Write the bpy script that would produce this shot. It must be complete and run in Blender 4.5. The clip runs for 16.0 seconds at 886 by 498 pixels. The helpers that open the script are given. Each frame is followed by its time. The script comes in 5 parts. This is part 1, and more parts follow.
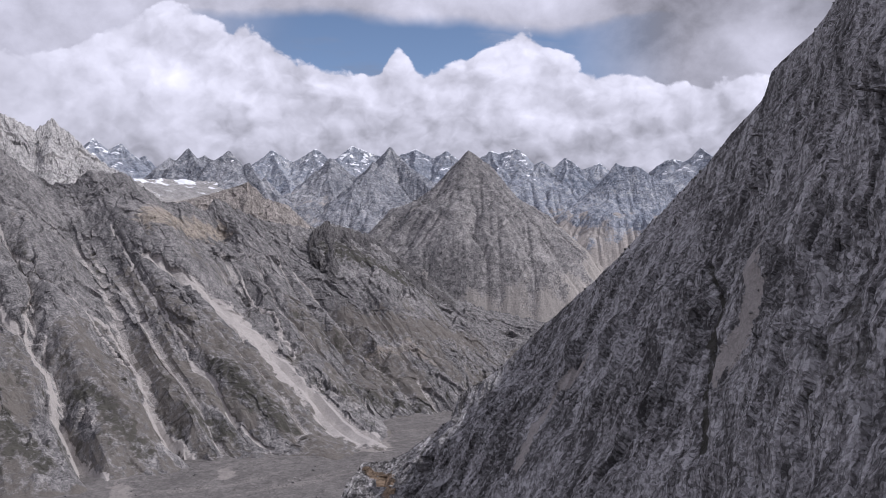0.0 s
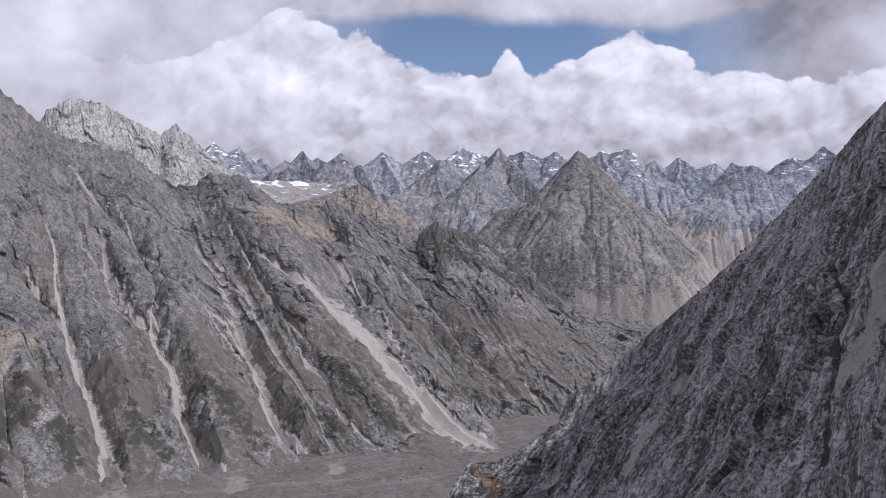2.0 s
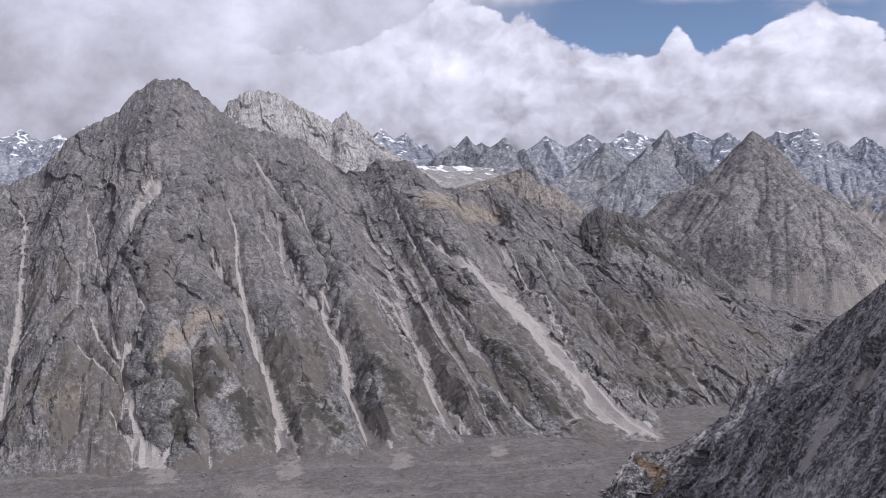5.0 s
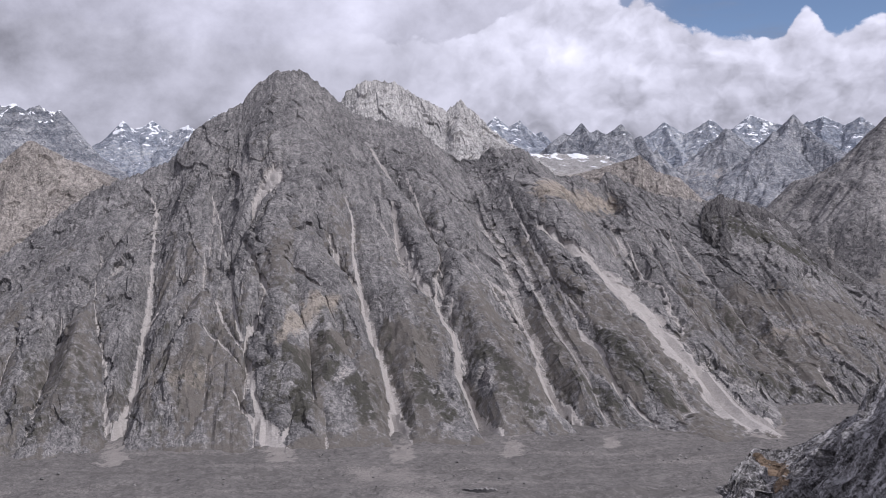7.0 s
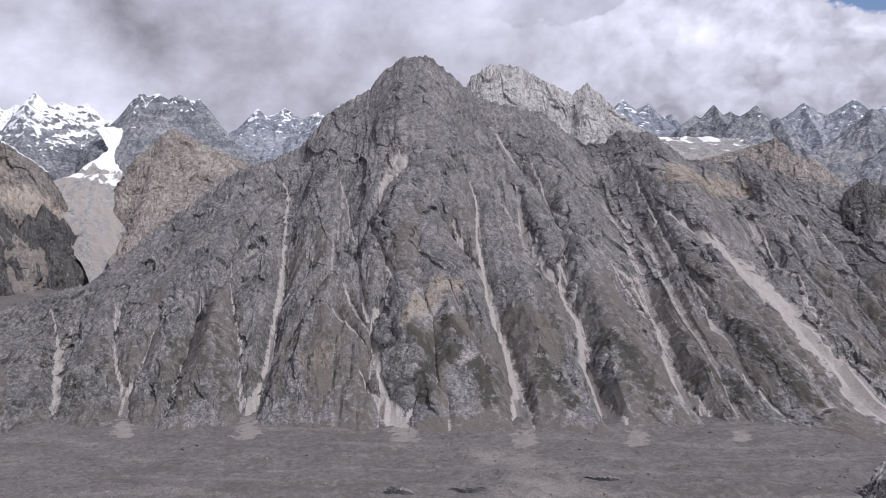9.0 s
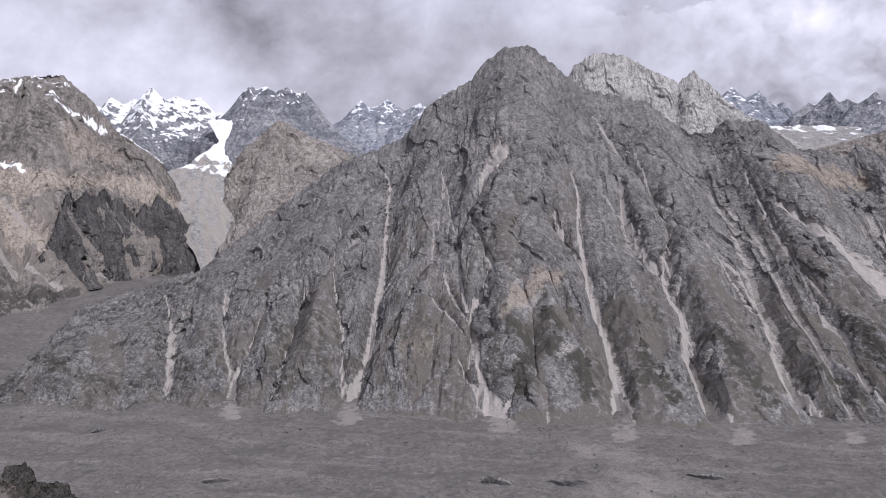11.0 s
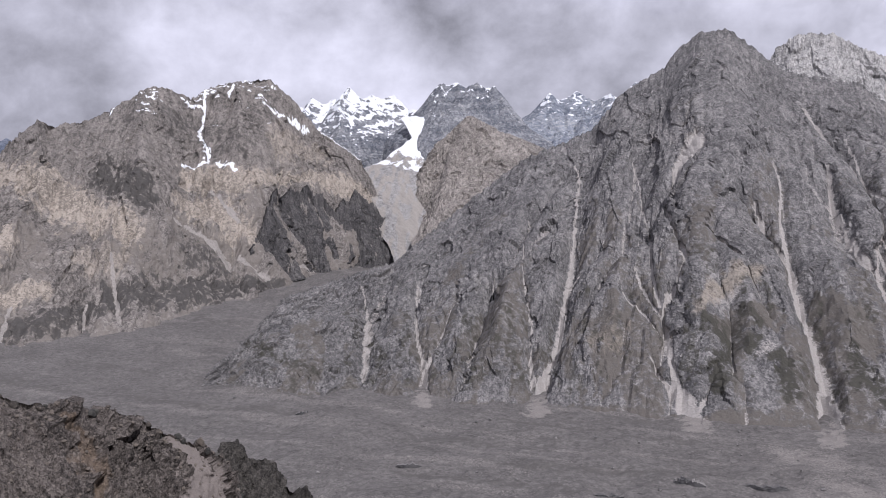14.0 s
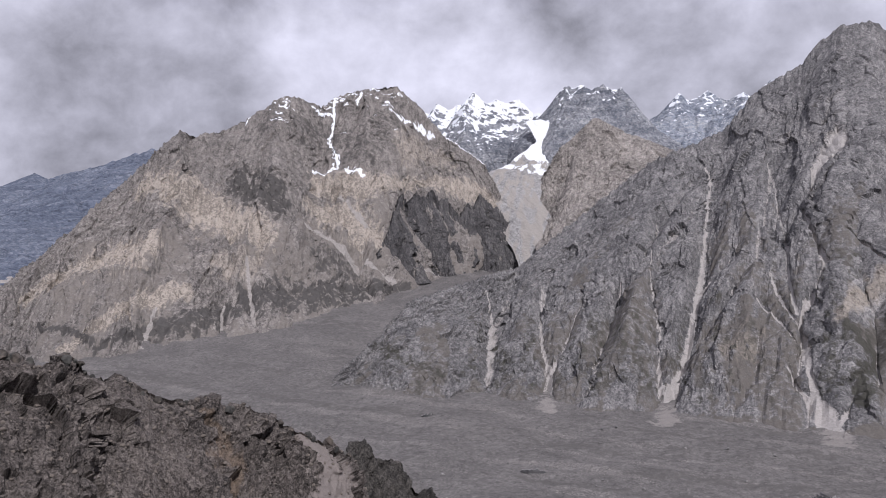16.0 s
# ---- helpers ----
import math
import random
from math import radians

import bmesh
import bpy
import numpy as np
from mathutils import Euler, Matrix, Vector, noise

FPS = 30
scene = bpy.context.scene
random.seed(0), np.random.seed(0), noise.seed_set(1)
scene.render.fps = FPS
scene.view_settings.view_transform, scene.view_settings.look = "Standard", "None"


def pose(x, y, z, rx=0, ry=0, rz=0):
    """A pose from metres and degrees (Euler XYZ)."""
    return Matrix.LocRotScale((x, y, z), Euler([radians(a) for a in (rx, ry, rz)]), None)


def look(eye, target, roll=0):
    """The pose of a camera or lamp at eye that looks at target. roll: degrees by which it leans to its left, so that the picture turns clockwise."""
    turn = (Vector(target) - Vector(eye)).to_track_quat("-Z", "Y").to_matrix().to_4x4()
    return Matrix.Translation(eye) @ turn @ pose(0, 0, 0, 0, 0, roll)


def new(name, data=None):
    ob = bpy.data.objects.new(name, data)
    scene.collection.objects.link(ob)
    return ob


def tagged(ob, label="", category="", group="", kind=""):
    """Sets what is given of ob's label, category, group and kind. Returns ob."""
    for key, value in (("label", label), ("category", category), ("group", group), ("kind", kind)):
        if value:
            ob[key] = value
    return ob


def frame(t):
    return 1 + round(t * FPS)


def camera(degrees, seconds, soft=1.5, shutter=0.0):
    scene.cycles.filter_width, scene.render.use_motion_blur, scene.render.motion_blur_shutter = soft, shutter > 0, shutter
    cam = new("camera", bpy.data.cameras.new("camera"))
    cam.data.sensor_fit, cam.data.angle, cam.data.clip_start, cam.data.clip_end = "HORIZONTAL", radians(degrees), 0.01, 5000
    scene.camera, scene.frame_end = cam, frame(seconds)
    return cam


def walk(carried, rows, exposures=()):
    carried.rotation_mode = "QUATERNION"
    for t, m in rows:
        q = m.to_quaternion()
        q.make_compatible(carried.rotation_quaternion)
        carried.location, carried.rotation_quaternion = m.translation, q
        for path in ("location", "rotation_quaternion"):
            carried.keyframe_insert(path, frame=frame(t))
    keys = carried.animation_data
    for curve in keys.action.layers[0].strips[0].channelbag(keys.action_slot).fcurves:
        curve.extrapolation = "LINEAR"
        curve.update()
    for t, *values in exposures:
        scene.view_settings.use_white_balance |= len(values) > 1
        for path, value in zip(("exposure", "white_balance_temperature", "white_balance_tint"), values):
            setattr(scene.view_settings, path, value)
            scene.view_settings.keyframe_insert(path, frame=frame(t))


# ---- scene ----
# ---------------- camera ----------------
EYE = 420.0  # metres above the glacier
cam = camera(53.45, 16.0, soft=0.7)
walk(cam, [(0.0, pose(0, 0, EYE, 90.00, -0.00, -0.00)), (0.5, pose(0, 0, EYE, 89.99, -0.10, 2.04)), (1.0, pose(0, 0, EYE, 90.08, -0.14, 3.50)), (1.5, pose(0, 0, EYE, 90.09, -0.26, 5.38)), 
    (2.0, pose(0, 0, EYE, 90.04, -0.30, 7.03)), (2.5, pose(0, 0, EYE, 89.87, -0.33, 8.99)), (3.0, pose(0, 0, EYE, 89.75, -0.28, 10.56)), (3.5, pose(0, 0, EYE, 89.61, -0.40, 12.50)), 
    (4.0, pose(0, 0, EYE, 89.42, -0.43, 14.19)), (6.5, pose(0, 0, EYE, 88.26, -0.77, 23.12)), (7.0, pose(0, 0, EYE, 88.08, -0.82, 24.98)), (7.5, pose(0, 0, EYE, 87.77, -0.81, 26.97)), 
    (8.0, pose(0, 0, EYE, 87.53, -0.85, 28.98)), (8.5, pose(0, 0, EYE, 87.37, -0.89, 30.82)), (9.0, pose(0, 0, EYE, 86.97, -0.96, 33.04)), (11.5, pose(0, 0, EYE, 86.11, -1.05, 41.36)), 
    (12.0, pose(0, 0, EYE, 85.92, -0.97, 43.42)), (12.5, pose(0, 0, EYE, 85.80, -0.89, 45.15)), (13.0, pose(0, 0, EYE, 85.71, -0.74, 47.05)), (13.5, pose(0, 0, EYE, 85.66, -0.45, 49.41)), 
    (14.0, pose(0, 0, EYE, 85.65, -0.28, 51.78)), (14.5, pose(0, 0, EYE, 85.75, -0.14, 53.97)), (15.0, pose(0, 0, EYE, 85.78, 0.02, 55.96)), (15.5, pose(0, 0, EYE, 85.81, 0.16, 58.08)), 
    (16.0, pose(0, 0, EYE, 85.92, 0.26, 59.85))],
     exposures=[(0.0, 0.0, 5850, 16), (16.0, 0.0, 5850, 16)])

# ---------------- sky and sun ----------------
SUN_AZ, SUN_EL = -97.0, 47.0  # degrees left of north, and above the horizon


class Nodes:
    """A small helper to write node trees."""

    def __init__(self, tree):
        self.tree = tree
        tree.nodes.clear()

    def add(self, kind, inputs=(), **props):
        node = self.tree.nodes.new(kind)
        if "operation" in props:
            node.operation = props["operation"]
        if "use_clamp" in props:
            node.use_clamp = props["use_clamp"]
        if "interpolation_type" in props:
            node.interpolation_type = props["interpolation_type"]
        if "data_type" in props:
            node.data_type = props["data_type"]
        if "feature" in props:
            node.feature = props["feature"]
        if "attribute_name" in props:
            node.attribute_name = props["attribute_name"]
        for key, value in dict(inputs).items():
            socket = node.inputs[key]
            if isinstance(value, bpy.types.NodeSocket):
                self.tree.links.new(value, socket)
            else:
                socket.default_value = value
        return node

    def math(self, op, a, b=0.0, c=0.0, clamp=False):
        return self.add("ShaderNodeMath", {0: a, 1: b, 2: c}, operation=op, use_clamp=clamp).outputs[0]

    def vmath(self, op, a, b=(0, 0, 0)):
        node = self.add("ShaderNodeVectorMath", {0: a, 1: b}, operation=op)
        return node.outputs["Value" if op in ("LENGTH", "DOT_PRODUCT") else "Vector"]

    def noise(self, vector, scale, detail=6.0, rough=0.55, distort=0.0):
        return self.add("ShaderNodeTexNoise", {"Vector": vector, "Scale": scale, "Detail": detail, "Roughness": rough, "Distortion": distort}).outputs[0]

    def remap(self, x, a, b, c=0.0, d=1.0, kind="SMOOTHSTEP"):
        return self.add("ShaderNodeMapRange", {0: x, 1: a, 2: b, 3: c, 4: d}, interpolation_type=kind).outputs[0]

    def mix(self, fac, a, b):
        node = self.add("ShaderNodeMix", {0: fac}, data_type="RGBA")
        for socket, value in ((node.inputs[6], a), (node.inputs[7], b)):
            if isinstance(value, bpy.types.NodeSocket):
                self.tree.links.new(value, socket)
            else:
                socket.default_value = (*value, 1) if len(value) == 3 else value
        return node.outputs[2]


def make_world():
    world = bpy.data.worlds.new("world")
    scene.world = world
    world.use_nodes = True
    n = Nodes(world.node_tree)
    way = n.add("ShaderNodeTexCoord").outputs["Generated"]
    xyz = n.add("ShaderNodeSeparateXYZ", {0: way}).outputs
    az = n.math("MULTIPLY", n.math("ARCTAN2", n.math("MULTIPLY", xyz[0], -1.0), xyz[1]), 57.2958)
    el = n.math("MULTIPLY", n.math("ARCSINE", xyz[2]), 57.2958)
    air = n.add("ShaderNodeTexSky")
    air.sky_type, air.sun_disc, air.altitude = "NISHITA", False, 4500.0
    air.sun_elevation, air.sun_rotation = radians(SUN_EL), radians(-SUN_AZ)
    sky = air.outputs[0]
    blue = n.vmath("MULTIPLY", sky, (0.14, 0.125, 0.108))
    # flattened cloud coordinates: clouds are wider than high
    flat = n.vmath("MULTIPLY", way, (1.0, 1.0, 1.25))
    warp = n.add("ShaderNodeTexNoise", {"Vector": flat, "Scale": 5.0, "Detail": 3.0}).outputs[1]
    bent = n.vmath("ADD", flat, n.vmath("MULTIPLY", n.vmath("SUBTRACT", warp, (0.5, 0.5, 0.5)), (0.05, 0.05, 0.05)))
    soft = n.noise(bent, 8.0, 10.0, 0.6)

    def billow(vector):
        """Heaped cloud: round heads upon round heads."""
        total = n.math("MULTIPLY", n.math("SUBTRACT", n.noise(vector, 9.0, 8.0, 0.55), 0.5), 0.9)
        for scale, weight in ((13.0, 0.34), (30.0, 0.20), (70.0, 0.08), (150.0, 0.035)):
            cell = n.add("ShaderNodeTexVoronoi", {"Vector": vector, "Scale": scale, "Smoothness": 0.25}, feature="SMOOTH_F1").outputs["Distance"]
            total = n.math("ADD", total, n.math("MULTIPLY", n.math("SUBTRACT", 0.45, cell), weight * 1.6))
        return total

    warp2 = n.add("ShaderNodeTexNoise", {"Vector": flat, "Scale": 40.0, "Detail": 5.0}).outputs[1]
    heap = n.vmath("ADD", bent, n.vmath("MULTIPLY", n.vmath("SUBTRACT", warp2, (0.5, 0.5, 0.5)), (0.02, 0.02, 0.02)))
    puff = billow(heap)
    puff_lit = billow(n.vmath("ADD", heap, (0.010, -0.002, 0.016)))
    big = n.noise(flat, 3.2, 5.0, 0.5)
    # a gap of blue over the cumulus bank
    top = n.math("ADD", 11.2, n.math("MULTIPLY", puff, 2.6))
    for middle, wide, high in ((17.5, 4.6, 3.6), (12.2, 2.2, 1.6), (2.9, 0.9, 1.4), (-1.2, 1.6, 0.8), (-5.2, 2.6, 2.7), (-12.4, 1.4, 0.4), (-17.0, 5.0, -1.2)):
        off = n.math("DIVIDE", n.math("SUBTRACT", az, middle), wide)
        top = n.math("ADD", top, n.math("MULTIPLY", n.math("EXPONENT", n.math("MULTIPLY", n.math("MULTIPLY", off, off), -1.0)), high))
    above = n.remap(n.math("SUBTRACT", el, top), -0.08, 0.22)
    side = n.math("ADD", n.remap(az, 8.0, 22.0), n.remap(az, -6.0, -16.0), clamp=True)
    veil = n.math("ADD", n.remap(n.math("ADD", el, n.math("MULTIPLY", n.math("SUBTRACT", big, 0.5), 9.0)), 13.6, 14.9), side, clamp=True)
    veil = n.math("MAXIMUM", veil, n.remap(n.noise(n.vmath("MULTIPLY", way, (1, 1, 5)), 6.0, 6.0), 0.5, 0.8, 0.0, 0.6))
    # brightness of the bank and of the grey deck
    lit = n.math("MULTIPLY", n.math("SUBTRACT", puff, puff_lit), 0.8)
    rise = n.remap(el, 5.0, 12.0, 0.50, 0.78)
    bank = n.math("ADD", n.math("ADD", rise, lit), n.math("MULTIPLY", n.math("SUBTRACT", big, 0.5), 0.3))
    deck = n.math("ADD", 0.52, n.math("ADD", n.math("MULTIPLY", n.math("SUBTRACT", big, 0.5), 1.3), n.math("MULTIPLY", n.math("SUBTRACT", soft, 0.5), 1.0)))
    deck = n.math("SUBTRACT", deck, n.remap(az, -3.0, -14.0, 0.0, 0.13))
    left = n.remap(n.math("ADD", az, n.math("MULTIPLY", n.math("SUBTRACT", big, 0.5), 40.0)), 14.0, 44.0)
    bank = n.math("ADD", n.math("MULTIPLY", bank, n.math("SUBTRACT", 1.0, left)), n.math("MULTIPLY", deck, left))
    tint = (1.0, 0.965, 1.02, 1)
    bank_node = n.add("ShaderNodeVectorMath", {0: tint[:3], "Scale": n.math("MAXIMUM", bank, 0.25)}, operation="SCALE").outputs[0]
    deck_node = n.add("ShaderNodeVectorMath", {0: (1.0, 0.965, 1.03), "Scale": n.math("MAXIMUM", deck, 0.25)}, operation="SCALE").outputs[0]
    behind = n.mix(veil, blue, deck_node)
    final = n.mix(above, bank_node, behind)
    low = n.mix(n.remap(el, -3.0, 1.0), (0.2, 0.2, 0.21), final)
    bg = n.add("ShaderNodeBackground", {"Color": low, "Strength": 1.0})
    out = n.add("ShaderNodeOutputWorld", {"Surface": bg.outputs[0]})


make_world()
sun = new("sun", bpy.data.lights.new("sun", "SUN"))
sun.data.energy, sun.data.angle, sun.data.color = 3.45, radians(1.5), (1.0, 0.94, 0.86)
a, e = radians(SUN_AZ), radians(SUN_EL)
sun.matrix_world = look((0, 0, 3000), (math.sin(a) * math.cos(e) * 100, -math.cos(a) * math.cos(e) * 100, 3000 - math.sin(e) * 100))

# ---------------- noise ----------------
def hash3(i, j, k, seed):
    n = (i * 374761393 + j * 668265263 + k * 2147483647 + seed * 974711) & 0xFFFFFFFF
    n = ((n ^ (n >> 13)) * 1274126177) & 0xFFFFFFFF
    n = ((n ^ (n >> 16)) * 2246822519) & 0xFFFFFFFF
    return n ^ (n >> 15)


def grad_noise(x, y, z, seed=0):
    """Gradient noise, about -1 to 1, on arrays."""
    xi, yi, zi = np.floor(x).astype(np.int64), np.floor(y).astype(np.int64), np.floor(z).astype(np.int64)
    fx, fy, fz = x - xi, y - yi, z - zi
    ux, uy, uz = (f * f * f * (f * (f * 6 - 15) + 10) for f in (fx, fy, fz))
    out = 0.0
    for a in (0, 1):
        wa = ux if a else 1 - ux
        for b in (0, 1):
            wb = uy if b else 1 - uy
            for c in (0, 1):
                wc = uz if c else 1 - uz
                h = hash3(xi + a, yi + b, zi + c, seed)
                gx, gy, gz = (h & 255) / 127.5 - 1, ((h >> 8) & 255) / 127.5 - 1, ((h >> 16) & 255) / 127.5 - 1
                out = out + wa * wb * wc * (gx * (fx - a) + gy * (fy - b) + gz * (fz - c))
    return out * 1.4


def fbm(x, y, z, octaves, seed=0, gain=0.5):
    out, amp, f = 0.0, 1.0, 1.0
    for o in range(octaves):
        out = out + amp * grad_noise(x * f, y * f, z * f, seed + o)
        amp, f = amp * gain, f * 2.03
    return out


def ridged(x, y, z, octaves, seed=0, gain=0.5):
    """Sharp-crested noise, about 0 to 1."""
    out, amp, f, total = 0.0, 1.0, 1.0, 0.0
    for o in range(octaves):
        n = 1 - np.abs(grad_noise(x * f, y * f, z * f, seed + o)) * 1.6
        out, total = out + amp * n * np.abs(n), total + amp
        amp, f = amp * gain, f * 2.07
    return out / total


def smooth(a, b, x):
    t = np.clip((x - a) / (b - a), 0, 1)
    return t * t * (3 - 2 * t)


# ---------------- lofted mountains ----------------
def along(points, n):
    """A polyline resampled at n even steps of its length."""
    p = np.array(points, float)
    s = np.concatenate([[0], np.cumsum(np.linalg.norm(np.diff(p, axis=0), axis=1))])
    t = np.linspace(0, s[-1], n)
    return np.stack([np.interp(t, s, p[:, i]) for i in range(3)], 1), s[-1]


def face_grid(crest, foot, nu, nv, curve=1.15, back=10, steep=1.0, sink=25.0, skew=((0, 0), (1, 1)), depth=600.0):
    """A mountain's two flanks between its crest and its foot: back rows behind, then nv rows down the front.
    skew: pairs of places along the crest and along the foot that one fall line joins."""
    c, length = along(crest, nu)
    b, _ = along(foot, 4 * nu)
    at = np.interp(np.linspace(0, 1, nu), [p[0] for p in skew], [p[1] for p in skew])
    b = np.stack([np.interp(at, np.linspace(0, 1, 4 * nu), b[:, i]) for i in range(3)], 1)
    v = np.linspace(0, 1, nv)[:, None, None]
    front = c + (b - c) * v
    front[..., 2] = b[:, 2] - sink * v[..., 0] + (c[:, 2] - b[:, 2] + sink * v[..., 0]) * (1 - v[..., 0]) ** curve
    w = np.linspace(1, 0, back + 1)[:-1, None, None] ** 1.5
    away = c - b
    away[:, 2] = 0
    away /= np.linalg.norm(away, axis=1, keepdims=True) + 1e-9
    drop = np.minimum(depth, c[:, 2] + 30)
    behind = c + away * (drop / steep)[:, None] * w
    behind[..., 2] = c[:, 2] - drop * w[..., 0]
    grid = np.concatenate([behind, front], 0)
    vv = np.concatenate([-w[:, 0, 0], v[:, 0, 0]])
    u = np.linspace(0, 1, nu)
    return grid, u, vv, length


def normals(grid):
    du, dv = np.gradient(grid, axis=1), np.gradient(grid, axis=0)
    n = np.cross(du, dv)
    n /= np.linalg.norm(n, axis=2, keepdims=True) + 1e-9
    n[n[..., 2] < 0] *= -1
    return n


def run_distance(u, v, su, sv, line):
    """Distance in metres, on the flank, from a run of (u, v, half width) points, less the half width; and how far down it is (0 to 1)."""
    best, along_it, width = np.full(u.shape, 1e9), np.zeros(u.shape), np.ones(u.shape)
    line = np.array(line, float)
    for i in range(len(line) - 1):
        (u0, v0, w0), (u1, v1, w1) = line[i], line[i + 1]
        ax, ay = (u1 - u0) * su, (v1 - v0) * sv
        px, py = (u - u0) * su, (v - v0) * sv
        t = np.clip((px * ax + py * ay) / (ax * ax + ay * ay + 1e-9), 0, 1)
        dist = np.hypot(px - t * ax, py - t * ay)
        near = dist < best
        best[near] = dist[near]
        along_it[near] = ((i + t) / (len(line) - 1))[near]
        width[near] = (w0 + (w1 - w0) * t)[near]
    return best, along_it, width


def grid_mesh(name, co, faces, attrs, material, parent=None, smooth_shade=False):
    """A mesh object of some of a grid's quads, with its point attributes."""
    used = np.unique(faces)
    remap = np.zeros(len(co), np.int64)
    remap[used] = np.arange(len(used))
    me = bpy.data.meshes.new(name)
    f = remap[faces]
    me.vertices.add(len(used))
    me.vertices.foreach_set("co", co[used].astype(np.float32).ravel())
    me.loops.add(f.size)
    me.loops.foreach_set("vertex_index", f.astype(np.int32).ravel())
    me.polygons.add(len(f))
    me.polygons.foreach_set("loop_start", np.arange(0, f.size, 4, dtype=np.int32))
    me.polygons.foreach_set("use_smooth", np.full(len(f), smooth_shade))
    me.update(calc_edges=True)
    for key, values in attrs.items():
        me.attributes.new(key, "FLOAT", "POINT").data.foreach_set("value", values.ravel()[used].astype(np.float32))
    me.materials.append(material)
    ob = new(name, me)
    ob.parent = parent
    return ob


def quads(nv, nu):
    i = np.arange(nv - 1)[:, None] * nu + np.arange(nu - 1)[None]
    return np.stack([i, i + nu, i + nu + 1, i + 1], -1).reshape(-1, 4)


def apron_height(x, y):
    """The stony slopes below the far peaks."""
    dist, az = np.hypot(x, y), np.degrees(np.arctan2(-x, y))
    right = 60 + 0.12 * np.maximum(np.minimum(dist, 3250) - 2950, 0) + 0.46 * np.maximum(dist - 3250, 0) - 0.2 * np.maximum(dist - 4000, 0)
    left = 0.06 * np.maximum(0, dist - 1900)
    return right + (left - right) * smooth(32, 45, az)


def horn_field(x, y, ridges, seed, steep, bend=30.0):
    """The height at the points x, y of flanks that fall from sharp ridges, each a line of (x, y, z)."""
    wx, wy = fbm(x / 170, y / 170, 0 * x, 5, seed + 1, 0.5) * bend, fbm(x / 170, y / 170, 0 * x + 7, 5, seed + 2, 0.5) * bend
    z = np.full(x.shape, -500.0)
    rng = np.random.RandomState(seed)
    for line in ridges:
        for (ax, ay, az), (bx, by, bz) in zip(line, line[1:]):
            near = np.minimum(1, np.hypot(x - ax, y - ay) / 120)
            px, py = x + wx * near, y + wy * near
            lx, ly = bx - ax, by - ay
            span = lx * lx + ly * ly + 1e-6
            t = np.clip(((px - ax) * lx + (py - ay) * ly) / span, 0, 1)
            away = np.hypot(px - ax - t * lx, py - ay - t * ly)
            side = np.where(lx * (py - ay) - ly * (px - ax) > 0, 1 + 0.12 * rng.rand(), 1 - 0.12 * rng.rand())
            z = np.maximum(z, az + (bz - az) * t - steep * side * away * (1.2 - 0.45 * np.minimum(1, away / 300)))
    return z


def spurs(peaks, seed, low=300.0):
    """Ridge lines for a row of peaks: the crest that joins them, and from each a spur or two that runs down towards the valley."""
    rng = np.random.RandomState(seed)
    lines = []
    for (ax, ay, az), (bx, by, bz) in zip(peaks, peaks[1:]):
        gap = math.hypot(bx - ax, by - ay)
        if gap < 420:
            f = 0.4 + 0.2 * rng.rand()
            lines.append([(ax, ay, az), (ax + (bx - ax) * f, ay + (by - ay) * f, min(az, bz) - gap * (0.16 + 0.16 * rng.rand())), (bx, by, bz)])
    for px, py, pz in peaks:
        front = math.atan2(-py, -px)
        for k in range(rng.randint(1, 3)):
            a = front + rng.uniform(-0.75, 0.75)
            line, z, q = [(px, py, pz)], pz, (px, py)
            while z > low:
                step = rng.uniform(70, 150)
                a += rng.uniform(-0.35, 0.35)
                z -= step * rng.uniform(0.45, 0.95)
                q = (q[0] + step * math.cos(a), q[1] + step * math.sin(a))
                line.append((q[0], q[1], z))
            lines.append(line)
    return lines


def facets(s, t, size, seed, tilt=0.5):
    """Broken rock: every cell of an uneven net is a plane tilted its own way, about -1 to 1, with steps at the joints."""
    s, t = s / size, t / size
    s, t = s + 0.35 * grad_noise(s * 0.8, t * 0.8, 0 * s, seed), t + 0.35 * grad_noise(s * 0.8, t * 0.8, 0 * s + 4, seed + 1)
    i, j = np.floor(s).astype(np.int64), np.floor(t).astype(np.int64)
    best, out = np.full(s.shape, 9.0), np.zeros(s.shape)
    for a in (-1, 0, 1):
        for b in (-1, 0, 1):
            h = hash3(i + a, j + b, 0 * i, seed)
            dx, dy = s - (i + a + (h & 255) / 255), t - (j + b + ((h >> 8) & 255) / 255)
            d = dx * dx + dy * dy
            near = d < best
            g, k, c = ((h >> 16) & 255) / 127.5 - 1, ((h >> 24) & 255) / 127.5 - 1, ((h >> 4) & 255) / 127.5 - 1
            best = np.where(near, d, best)
            out = np.where(near, g * dx + k * dy + tilt * c, out)
    return out


